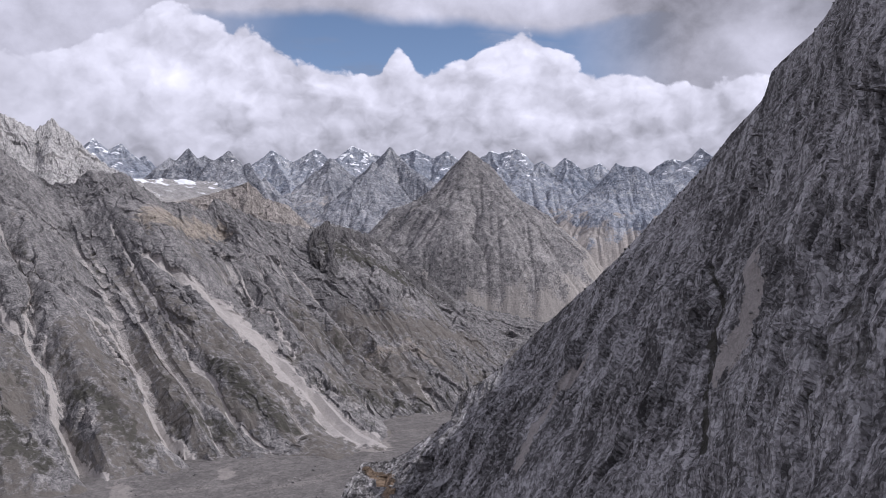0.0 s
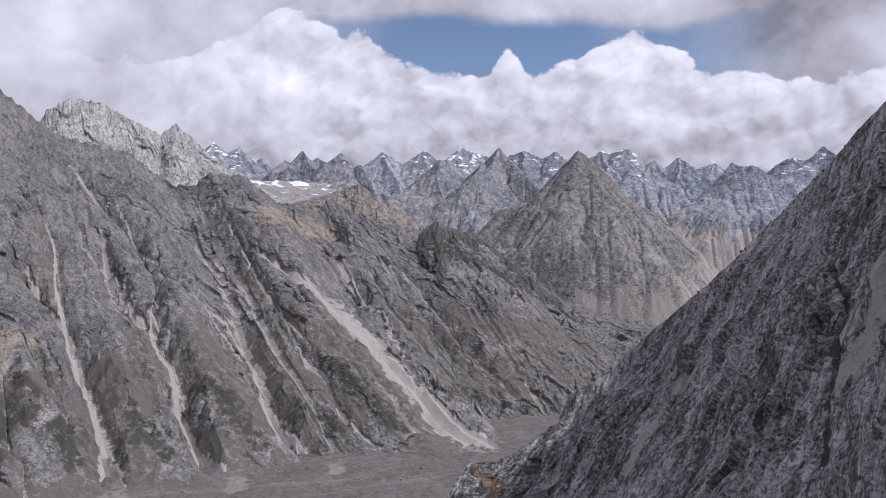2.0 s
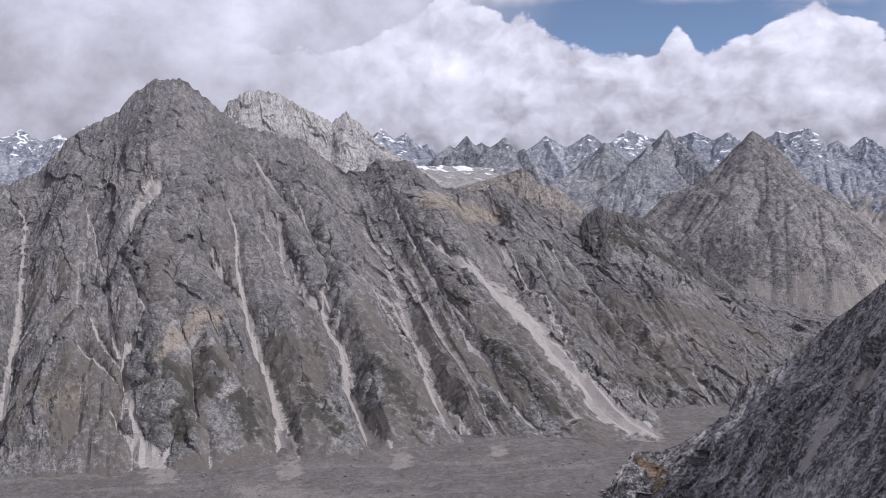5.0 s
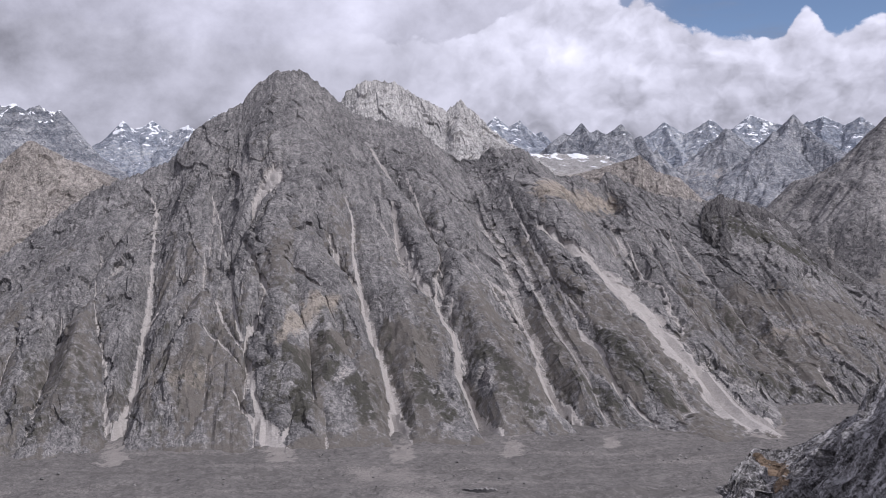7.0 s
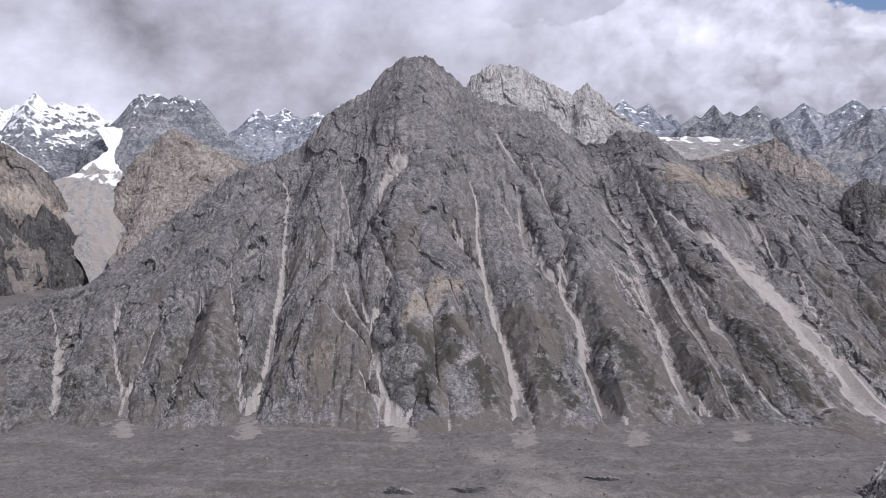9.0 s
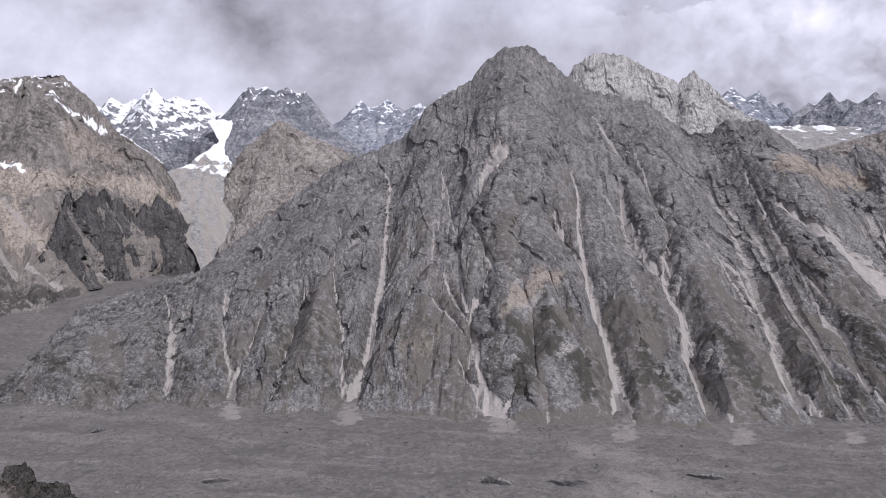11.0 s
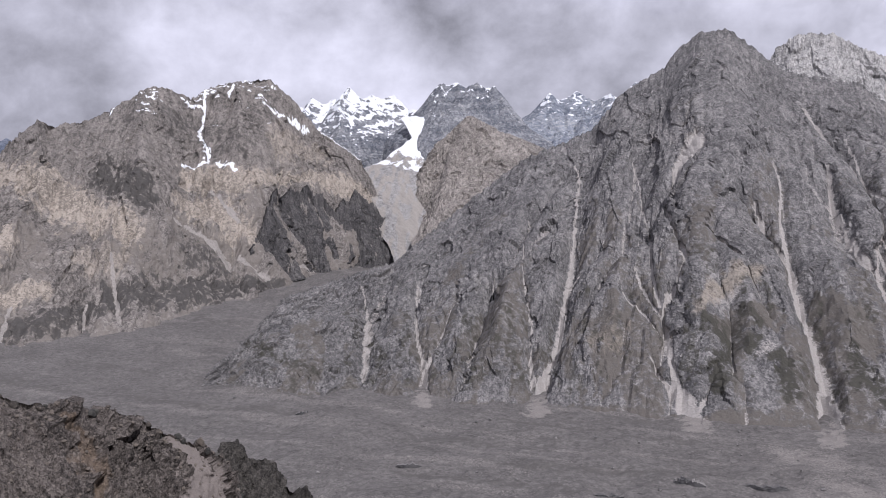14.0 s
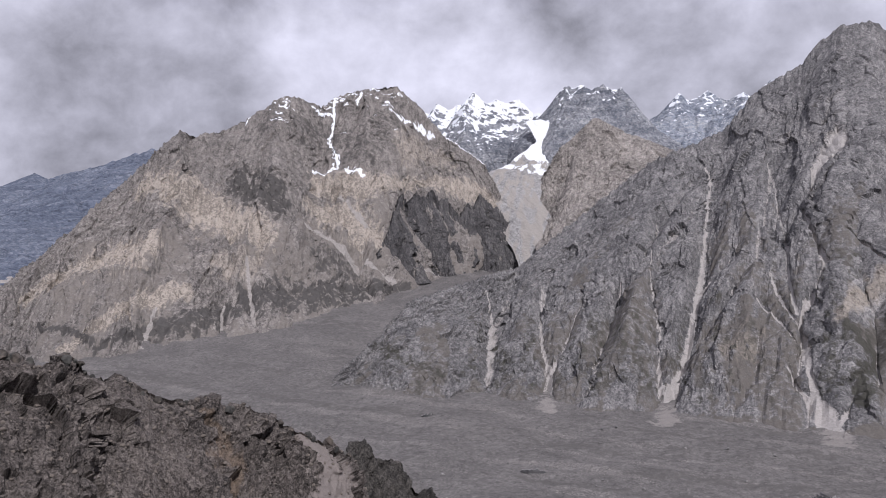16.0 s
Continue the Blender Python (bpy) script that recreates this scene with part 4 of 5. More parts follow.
BROAD_RUNS.append(("snow_ledge", "ledge of white snow", "snow", 2, [(0.680, 0.119, 12.4), (0.703, 0.103, 16.4), (0.730, 0.061, 14.7), (0.761, 0.043, 11.1)]))
BROAD_RUNS.append(("snow_ledge", "ledge of white snow", "snow", 2, [(0.783, 0.006, 9.4), (0.815, 0.000, 11.1), (0.851, 0.000, 9.3)]))
BROAD_RUNS.append(("snow_gully", SNOW, "snow", 3, [(0.637, 0.015, 14.5), (0.631, 0.052, 12.4)]))
BROAD_RUNS.append(("snow_gully", SNOW, "snow", 3, [(0.466, 0.000, 8.5), (0.462, 0.021, 6.7)]))
BROAD_RUNS.append(("scree_chute", CHUTE, "scree", 6, [(0.487, 0.711, 6.8), (0.496, 0.805, 8.2), (0.506, 0.924, 9.4)]))
BROAD_RUNS.append(("scree_chute", CHUTE, "scree", 6, [(0.611, 0.480, 10.4), (0.651, 0.641, 12.0), (0.685, 0.729, 14.0), (0.746, 0.830, 14.3), (0.809, 0.888, 17.0)]))
BROAD_RUNS.append(("scree_chute", CHUTE, "scree", 4, [(0.388, 0.787, 6.1), (0.386, 0.857, 7.3), (0.386, 0.927, 8.4)]))
BROAD_RUNS.append(("scree_chute", CHUTE, "scree", 4, [(0.463, 0.802, 4.8), (0.464, 0.866, 6.2), (0.464, 0.927, 7.5)]))
BROAD_RUNS.append(("scree_chute", CHUTE, "scree", 4, [(0.537, 0.514, 5.7), (0.595, 0.638, 7.7), (0.647, 0.784, 9.6)]))
BROAD_RUNS.append(("scree_chute", CHUTE, "scree", 4, [(0.617, 0.687, 7.7), (0.663, 0.799, 9.6), (0.706, 0.897, 11.6)]))
BROAD_COVERS = []
BROAD_COVERS.append(("grass_shade", 0.55, [(0.496, 0.116, 74.2), (0.568, 0.161, 98.6), (0.647, 0.304, 97.9), (0.687, 0.076, 48.6)]))
# warm: tan rock, brightened in colour for sun patches between clouds
BROAD_COVERS.append(("warm", 0.95, [(0.287, 0.146, 55.9), (0.402, 0.380, 83.2), (0.449, 0.495, 63.9), (0.508, 0.647, 49.8)]))
BROAD_COVERS.append(("warm", 1, [(0.576, 0.377, 42.0), (0.650, 0.498, 54.7), (0.733, 0.392, 40.8), (0.816, 0.283, 46.8), (0.897, 0.082, 38.2)]))
BROAD_COVERS.append(("warm", 0.95, [(0.571, 0.502, 43.7), (0.628, 0.599, 64.2), (0.674, 0.726, 31.8)]))
BROAD_COVERS.append(("warm", 0.9, [(0.101, 0.347, 39.3), (0.224, 0.483, 66.6), (0.358, 0.608, 61.4)]))
BROAD_COVERS.append(("warm", 1, [(0.235, 0.924, 29.4), (0.283, 0.830, 36.9), (0.369, 0.769, 33.3), (0.416, 0.757, 22.0)]))
BROAD_COVERS.append(("warm", 0.6, [(0.705, 0.271, 64.6), (0.786, 0.143, 63.1)]))
BROAD_COVERS.append(("warm", 0.6, [(0.443, 0.672, 36.7), (0.496, 0.736, 44.1)]))
# cloud shadow on the upper flank, put into the colour
BROAD_COVERS.append(("grass_shade", 0.9, [(0.461, 0.337, 59.0), (0.511, 0.495, 75.3), (0.522, 0.541, 48.6)]))
BROAD_COVERS.append(("grass_shade", 0.9, [(0.145, 0.681, 19.8), (0.301, 0.927, 19.1), (0.382, 0.863, 43.6), (0.432, 0.863, 53.9), (0.487, 0.824, 64.7), (0.563, 0.860, 64.7), (0.651, 0.891, 55.3), (0.722, 0.930, 27.2)]))
BROAD_COVERS.append(("grass_shade", 0.7, [(0.578, 0.729, 47.4), (0.640, 0.799, 52.8)]))
BROAD_COVERS.append(("grass_shade", 0.5, [(0.394, 0.666, 25.8), (0.348, 0.699, 21.6)]))
BROAD_COVERS.append(("soil", 0.9, [(0.220, 0.407, 74.6), (0.181, 0.581, 53.9)]))
BROAD_COVERS.append(("soil", 0.9, [(0.603, 0.666, 69.0), (0.670, 0.784, 46.7)]))
BROAD_COVERS.append(("soil", 0.8, [(0.387, 0.565, 67.5), (0.325, 0.720, 60.8)]))
BROAD_RISES = []
BROAD_RISES.append((45, [(0.362, 0.021, 41.3), (0.393, 0.350, 65.0), (0.370, 0.629, 64.5), (0.353, 0.824, 43.8)]))
BROAD_RISES.append((50, [(0.499, 0.009, 45.5), (0.518, 0.413, 78.6), (0.486, 0.602, 71.6), (0.487, 0.860, 55.4)]))
BROAD_RISES.append((45, [(0.645, 0.012, 38.9), (0.646, 0.319, 66.4), (0.640, 0.502, 62.4)]))
BROAD_RISES.append((36, [(0.557, 0.395, 51.2), (0.556, 0.696, 72.1), (0.615, 0.842, 54.3)]))
BROAD_RISES.append((16, [(0.750, 0.018, 39.6), (0.802, 0.155, 60.3)]))
mountain("broad tan and grey mountain with snow gullies near its summit", [(-2600, 45, 66), (-2744, 187, 158), (-2839, 253, 203), (-2953, 360, 280), (-3060, 494, 390), (-3136, 635, 494), (-3224, 702, 552), (-3304, 801, 626), (-3357, 864, 612), (-3394, 981, 632), (-3430, 1093, 686), (-3445, 1155, 719), (-3447, 1251, 784), (-3458, 1315, 784), (-3469, 1380, 769), (-3483, 1435, 754), (-3490, 1503, 800), (-3484, 1578, 818), (-3482, 1643, 831), (-3472, 1720, 854), (-3467, 1786, 857), (-3439, 1840, 803), (-3415, 1883, 754), (-3397, 1915, 698), (-3367, 1969, 636), (-3267, 2023, 571), (-3199, 2073, 506), (-3161, 2091, 438), (-3090, 2107, 333), (-3001, 2129, 219), (-2897, 2137, 138)],
         [(-2049, 30, 9), (-2179, 186, 17), (-2166, 301, 17), (-2156, 411, 18), (-2166, 531, 20), (-2214, 627, 24), (-2275, 782, 30), (-2345, 922, 37), (-2514, 1218, 54), (-2685, 1476, 70), (-2777, 1621, 79), (-2844, 1811, 88), (-2875, 1985, 82), (-2791, 2078, 102)],
         900, 330, MASSIF, 59, runs=BROAD_RUNS, covers=BROAD_COVERS, rises=BROAD_RISES, curve=1.1, back=10, spur=0.5, ribs=(190, 34), crags=(90, 11.0), blocks=(32, 4.0), chips=(11, 0.7), gully=20.0, swell=0.2, grass_shade=0.3, soil=0.75, snow=(810, -0.30), crest_amp=0.8, jag=16.0, slab=0.6, rain=(3, 40, 0.3), skew=[(0, 0), (0.111, 0.052), (0.379, 0.174), (0.546, 0.378), (0.726, 0.656), (0.856, 0.85), (1, 1)])
# cloud shadow on the tan wall, modelled as a darker buttress
mountain("dark craggy buttress standing for cloud shadow below the tan wall", [(-2723, 1320, 184), (-2818, 1416, 269), (-2921, 1502, 358), (-3011, 1570, 388), (-2955, 1562, 348), (-3021, 1637, 392), (-3002, 1662, 374), (-3053, 1724, 409), (-3020, 1733, 366), (-3042, 1788, 370), (-3015, 1803, 321), (-3007, 1830, 307), (-3036, 1879, 346), (-3030, 1908, 337), (-3069, 1961, 387), (-3061, 1994, 349), (-3057, 2042, 325), (-3009, 2049, 274), (-3003, 2090, 255), (-2913, 2118, 151)],
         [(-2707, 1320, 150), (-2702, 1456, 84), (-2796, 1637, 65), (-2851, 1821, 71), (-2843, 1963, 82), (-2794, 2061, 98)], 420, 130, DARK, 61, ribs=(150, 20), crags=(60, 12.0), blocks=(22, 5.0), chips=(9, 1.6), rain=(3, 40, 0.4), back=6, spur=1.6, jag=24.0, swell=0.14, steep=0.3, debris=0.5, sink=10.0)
mountain("tan rock face below the dark peak", [(-3180, 2425, 552), (-3186, 2535, 640), (-3190, 2655, 730), (-3173, 2674, 728), (-3123, 2733, 684), (-3088, 2772, 657), (-3045, 2820, 638), (-3019, 2848, 622), (-2930, 2939, 569), (-2786, 3076, 524)],
         [(-3120, 2225, 362), (-2905, 2118, 213), (-2682, 1960, 195), (-2571, 1906, 178), (-2444, 1987, 192), (-2315, 2136, 234), (-2145, 2375, 274)], 340, 200, TAN, 73, spur=0.5, ribs=(150, 26), crags=(70, 9.0), blocks=(26, 4.5), chips=(10, 1.4), back=8, apron=0.35, rain=(3, 40, 0.35),
         rises=[(40, [(0.045, 0.010, 53.2), (0.232, 0.273, 87.8), (0.357, 0.545, 93.0)]), (25, [(0.438, 0.020, 53.0), (0.482, 0.273, 74.7)]), (25, [(0.045, 0.111, 39.2), (0.080, 0.495, 72.6), (0.080, 0.798, 68.1)])])
horns("snow-covered rock peaks at the head of a glacier", [(-4028, 2221, 809), (-3992, 2285, 855), (-3983, 2399, 854), (-3937, 2475, 927), (-3873, 2574, 883), (-3806, 2671, 882), (-3705, 2726, 806), (-3841, 2247, 681)], HAZE_GREY, 61, front=450.0, margin=330.0, steep=1.25, low=600.0, snow=(740, 0.08), apron=10.0)
horns("dark snow-streaked rock peak with a flat top", [(-3534, 2704, 888), (-3505, 2741, 937), (-3451, 2809, 936), (-3386, 2888, 940), (-3328, 2954, 929), (-3239, 2978, 810), (-3165, 2984, 708), (-3055, 3026, 602)], HAZE_GREY, 67, front=450.0, margin=330.0, steep=1.5, low=760.0, snow=(850, -0.3), apron=10.0)
horns("snow-streaked mountain, haze-coloured blue-grey, half lost in cloud", [(-3357, 3361, 901), (-3289, 3496, 914), (-3127, 3576, 892), (-3059, 3699, 955), (-2997, 3750, 997), (-2880, 3777, 914), (-3131, 3370, 761)], HAZE_BLUE, 71, steep=1.1, snow=(800, -0.35), apron=10.0)
horns("far mountains, haze-coloured blue, with a strip of snow", [(-4572, -1091, 391), (-4623, -847, 399), (-4665, -576, 421), (-4692, -276, 432), (-4699, 74, 417), (-4691, 285, 424), (-4680, 434, 494), (-4716, 569, 490), (-4699, 694, 524), (-4633, 791, 557), (-4614, 897, 597), (-4646, 987, 622), (-3997, -153, 224), (-3900, 55, 265), (-3894, 213, 306), (-3985, 344, 347), (-4071, 484, 391), (-3492, 241, 205), (-3399, 94, 158)], HAZE_NAVY, 79, steep=0.5, margin=600.0, front=900.0, name="mountain_range", category="mountain range", snow=(900, -0.45), apron=10.0)


def make_apron():
    az, r = np.radians(np.linspace(-26, 34, 260)), np.linspace(2750, 4900, 240)
    rr, aa = np.meshgrid(r, az, indexing="ij")
    x, y = -np.sin(aa) * rr, np.cos(aa) * rr
    z = apron_height(x, y) + fbm(x / 120, y / 120, 0 * x, 4, 131) * 14
    attrs = {key: np.zeros(x.shape) for key in ("scree", "grass_shade", "snow", "warm", "soil")}
    attrs["run"], attrs["drop"] = x, y
    attrs["scree"] = 0.5 + 0.5 * smooth(-0.3, 0.3, fbm(x / 90, y / 200, 0 * x, 4, 133))
    ob = grid_mesh("slope", np.stack([x, y, z], -1).reshape(-1, 3), quads(len(r), len(az))[:, ::-1], attrs, TAN)
    tagged(ob, "pale stony aprons below the far peaks", "slope", kind="structure")


def lay_ice(label, co, attrs):
    """A glacier of bare ice and of the snow that lies on it."""
    rows, cols = co.shape[:2]
    root = new("glacier")
    root.location = tuple(float(co[..., i].mean()) for i in range(3))
    tagged(root, label, "glacier")
    faces = quads(rows, cols)
    white = attrs["snow"].ravel()[faces].mean(1) > 0.5
    for name, text, pick in (("ice", "bare grey ice and rubble", ~white), ("snowfield", "white snow cover", white)):
        if pick.any():
            ob = grid_mesh(name, co.reshape(-1, 3), faces[pick], attrs, ICE, root)
            ob.matrix_parent_inverse = Matrix.Translation(-root.location)
            tagged(ob, text, kind="stuff" if name == "snowfield" else "")


def make_glacier(label, corners, seed):
    """A sheet of ice between four corners, sagging a little, with crevassed bands."""
    c = np.array(corners, float)
    s, t = np.meshgrid(np.linspace(0, 1, 90), np.linspace(0, 1, 60))
    s, t = s[..., None], t[..., None]
    co = (c[0] * (1 - s) + c[1] * s) * (1 - t) + (c[3] * (1 - s) + c[2] * s) * t
    co[..., 2] += 8 * fbm(co[..., 0] / 60, co[..., 1] / 60, 0 * co[..., 0], 4, seed) - 12 * np.sin(t[..., 0] * 3.1416)
    attrs = {key: np.zeros(co.shape[:2]) for key in ("scree", "grass_shade", "snow", "warm", "soil")}
    attrs["run"], attrs["drop"] = co[..., 0], co[..., 1]
    attrs["snow"] = smooth(-0.45, 0.25, fbm(co[..., 0] / 90, co[..., 1] / 60, 0 * co[..., 0], 4, seed + 3) - 0.15 - t[..., 0] * 0.9)
    attrs["scree"] = 0.6 * t[..., 0]
    lay_ice(label, co, attrs)


def make_tongue(label, left, right, white, seed):
    """A stream of ice between its two banks. white: how far down it stays snow-covered."""
    l, r = along(left, 90)[0][:, None], along(right, 90)[0][:, None]
    s = np.linspace(0, 1, 40)[None, :, None]
    co = l * (1 - s) + r * s
    x, y = co[..., 0], co[..., 1]
    co[..., 2] += 9 * fbm(x / 45, y / 45, 0 * x, 4, seed) + 7 * np.abs(fbm((x + y) / 60, (x - y) / 200, 0 * x, 4, seed + 7)) + 8 * np.sin(3.1416 * s[..., 0])
    t = np.linspace(0, 1, 90)[:, None] + 0.25 * fbm(x / 60, y / 60, 0 * x, 4, seed + 3)
    attrs = {key: np.zeros(x.shape) for key in ("scree", "grass_shade", "snow", "warm", "soil")}
    attrs["run"], attrs["drop"] = x, y
    attrs["snow"] = smooth(white + 0.1, white - 0.1, t)
    attrs["scree"] = (1 - attrs["snow"]) * smooth(-0.4, 0.3, fbm((x + y) / 50, (x - y) / 160, 0 * x, 4, seed + 9))
    lay_ice(label, co, attrs)


make_apron()
make_tongue("white icefall running out into a pale grey glacier tongue", [(-3526, 2513, 733), (-3373, 2469, 630), (-3350, 2294, 517), (-3320, 2047, 449), (-3199, 2014, 371), (-3044, 2014, 260), (-2900, 2013, 159), (-2780, 1957, 92)],
            [(-3429, 2628, 731), (-3293, 2574, 597), (-3222, 2470, 515), (-3124, 2334, 430), (-3042, 2243, 365), (-2888, 2216, 256), (-2772, 2170, 160), (-2664, 2113, 93)], 0.32, 151)
make_glacier("small grey-white hanging glacier below dark peaks", [(-1347, 3820, 727), (-970, 3932, 721), (-891, 3540, 609), (-1104, 3479, 597)], 141)

# ---------------- near slopes ----------------
right_slope = mountain("steep dark gneiss slope with slabs and gullies", [(-38, 298, 321), (-36, 305, 330), (-34, 311, 337), (-29, 319, 342), (-19, 321, 343), (-12, 322, 347), (-4, 323, 352), (3, 324, 357), (6, 325, 365), (11, 326, 369), (17, 327, 372), (24, 328, 378), (37, 328, 391), (55, 319, 408), (63, 312, 418), (81, 301, 439), (88, 293, 448), (94, 285, 458), (100, 276, 466), (101, 270, 474), (104, 262, 479), (107, 254, 483), (110, 246, 489), (112, 224, 499), (121, 195, 528)],
         [(-41, 285, 316), (2, 212, 323), (39, 145, 345), (55, 89, 371)], 760, 420, NEAR, 83, curve=1.0, back=14, sink=4, steep=1.4, skew=[(0, 0), (0.298, 0.244), (0.559, 0.536), (0.802, 0.826), (1, 1)], rain=None, ribs=(40, 14.0), crags=(13, 1.9), blocks=(4.2, 0.9), chips=(1.4, 0.32), slab=0.35, lean=0.3, spur=0.5, jag=1.6, inset=1.5, name="rock_slope", category="rock slope", crest_amp=0.15, debris=0.3,
         runs=[("ochre_patch", "ochre weathered rock at the foot of the crest", "warm", 0.0, [(0.099, 0.038, 2.0), (0.127, 0.172, 4.0), (0.147, 0.383, 3.8)]), ("pale_slab", "smooth pale grey slab", "scree", 0.5, [(0.722, 0.421, 3.7), (0.738, 0.512, 5.5), (0.706, 0.555, 5.5), (0.683, 0.579, 4.1)]),
               ("pale_rib", "pale grey rib of rock", "scree", 0.0, [(0.472, 0.335, 1.4), (0.448, 0.392, 2.8), (0.417, 0.469, 3.1), (0.409, 0.569, 3.3)]), ("gully", "dark narrow gully", "grass_shade", 4.0, [(0.647, 0.349, 0.8), (0.671, 0.455, 1.2), (0.663, 0.517, 1.3), (0.671, 0.589, 1.4), (0.675, 0.689, 1.8)])],
         covers=[("grass_shade", 0.5, [(0.849, 0.632, 6.7), (0.829, 0.665, 7.8), (0.881, 0.708, 7.1)])])
left_ridge = mountain("brown shattered rock ridge with loose stones", [(-88, -3, 409), (-88, 3, 406), (-88, 7, 404), (-89, 9, 404), (-90, 10, 404), (-91, 11, 404), (-92, 12, 403), (-93, 13, 401), (-93, 16, 401), (-94, 17, 400), (-95, 20, 398), (-95, 23, 397), (-96, 26, 396), (-96, 28, 395), (-97, 30, 395), (-97, 32, 394), (-98, 34, 393), (-99, 35, 392), (-99, 39, 390), (-99, 41, 389), (-99, 42, 388), (-100, 44, 386), (-100, 46, 383), (-100, 49, 378), (-100, 51, 372)],
         [(-58, -3, 389), (-62, 8, 383), (-69, 22, 375), (-84, 43, 369)], 420, 260, BROWN, 89, curve=1.0, back=12, sink=2, steep=1.4, slab=0.7, spur=0.5, rain=None, ribs=(14, 4.5), crags=(5, 1.3), blocks=(1.7, 0.5), chips=(0.6, 0.2), name="rock_ridge", category="rock ridge", crest_amp=0.8, jag=0.5,
         runs=[("scree_patch", "pale brown scree", "scree", 0.5, [(0.676, 0.008, 0.9), (0.712, 0.085, 3.2), (0.741, 0.178, 5.0), (0.755, 0.302, 5.2)])],
         covers=[("warm", 0.6, [(0.460, 0.054, 0.6), (0.496, 0.163, 1.8), (0.532, 0.264, 1.8)])])
mountain("small dark jagged rock spur below the ridge", [(-116, 48, 382), (-115, 50, 382), (-115, 51, 383), (-115, 53, 383), (-115, 54, 381), (-114, 56, 380), (-114, 57, 380), (-114, 59, 379), (-114, 60, 377), (-113, 62, 375), (-112, 64, 372), (-110, 69, 366)],
         [(-104, 43, 374), (-99, 48, 371), (-98, 54, 370), (-97, 61, 366)], 160, 120, SPUR, 97, curve=1.0, back=8, sink=2, steep=1.4, slab=0.6, spur=0.5, rain=None, ribs=(12, 4.0), crags=(5, 1.6), blocks=(1.7, 0.6), chips=(0.6, 0.2), name="rock_spur", category="rock spur", crest_amp=0.9, jag=0.7)



# ---------------- ground ----------------
def floor_height(x, y):
    dist, az = np.hypot(x, y), np.degrees(np.arctan2(-x, y))
    return 0.06 * np.maximum(0, dist - 1900) * smooth(40, 58, az)


FANS = [(-1138, 1120, 30), (-892, 1257, 34), (-707, 1364, 30), (-547, 1492, 26), (-400, 1625, 20), (-147, 1860, 50), (-1316, 991, 24)]  # where the chutes run out on the glacier: x, y, reach
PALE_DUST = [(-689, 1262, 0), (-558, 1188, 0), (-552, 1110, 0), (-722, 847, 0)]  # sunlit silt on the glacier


def make_ground():
    az = np.radians(np.concatenate([np.linspace(-180, -30, 40)[:-1], np.linspace(-30, 92, 620), np.linspace(92, 180, 25)[1:]]))
    r = np.concatenate([np.linspace(0, 900, 12)[:-1], np.geomspace(900, 2200, 260)[:-1], np.geomspace(2200, 4950, 60)])
    rr, aa = np.meshgrid(r, az, indexing="ij")
    x, y = -np.sin(aa) * rr, np.cos(aa) * rr
    z = floor_height(x, y)
    z = z + fbm(x / 120, y / 120, 0 * x, 3, 101) * 7 + ridged(x / 40, y / 40, 0 * x, 4, 103) * 4 - 4
    co = np.stack([x, y, z], -1)
    attrs = {k: np.zeros(x.shape) for k in ("scree", "grass_shade", "snow", "warm", "soil")}
    attrs["run"], attrs["drop"] = x, y
    flow, over = 0.83 * x + 0.55 * y, -0.55 * x + 0.83 * y
    bands = fbm(flow / 520, over / 42 + 0.6 * fbm(x / 260, y / 260, 0 * x, 3, 108), 0 * x, 5, 107)
    attrs["scree"] = 0.45 * smooth(-0.15, 0.45, bands)
    attrs["soil"] = 0.7 * smooth(0.0, 0.5, fbm(flow / 400, over / 60, 0 * x + 5, 5, 109))
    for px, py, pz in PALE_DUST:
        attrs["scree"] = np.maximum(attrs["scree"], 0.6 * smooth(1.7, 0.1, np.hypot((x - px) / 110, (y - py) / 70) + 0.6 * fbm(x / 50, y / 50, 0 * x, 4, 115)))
    for px, py, reach in FANS:
        far = math.hypot(px, py)
        out = (x * px + y * py) / far - far
        wide = (x * py - y * px) / far
        spot = np.hypot(np.where(out > 0, out / 6, out) / reach, wide / reach)
        attrs["scree"] = np.maximum(attrs["scree"], 0.85 * smooth(1.2, 0.3, spot + 0.6 * fbm(x / 16, y / 16, 0 * x, 4, 117)) * smooth(400, 250, out))
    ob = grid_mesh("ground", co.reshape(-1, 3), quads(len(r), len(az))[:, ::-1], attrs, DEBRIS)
    tagged(ob, "valley floor of grey debris-covered glacier", "ground", kind="structure")


def make_hillside():
    """The flank on which the camera stands."""
    az = np.radians(np.linspace(-180, 180, 121))
    r = np.concatenate([[0], np.geomspace(2, 760, 50)])
    rr, aa = np.meshgrid(r, az, indexing="ij")
    x, y = -np.sin(aa) * rr, np.cos(aa) * rr
    z = EYE - 1.6 - 0.62 * np.maximum(0, rr - 1.5) + fbm(x / 30, y / 30, 0 * x, 4, 111) * np.minimum(rr * 0.03, 6) - np.minimum(rr * 0.02, 4)
    attrs = {k: np.zeros(x.shape) for k in ("scree", "grass_shade", "snow", "warm", "soil")}
    attrs["run"], attrs["drop"] = x, y
    ob = grid_mesh("hillside", np.stack([x, y, z], -1).reshape(-1, 3), quads(len(r), len(az))[:, ::-1], attrs, BROWN)
    tagged(ob, "brown stony hillside falling to the glacier", "hillside", kind="structure")


make_ground()
make_hillside()


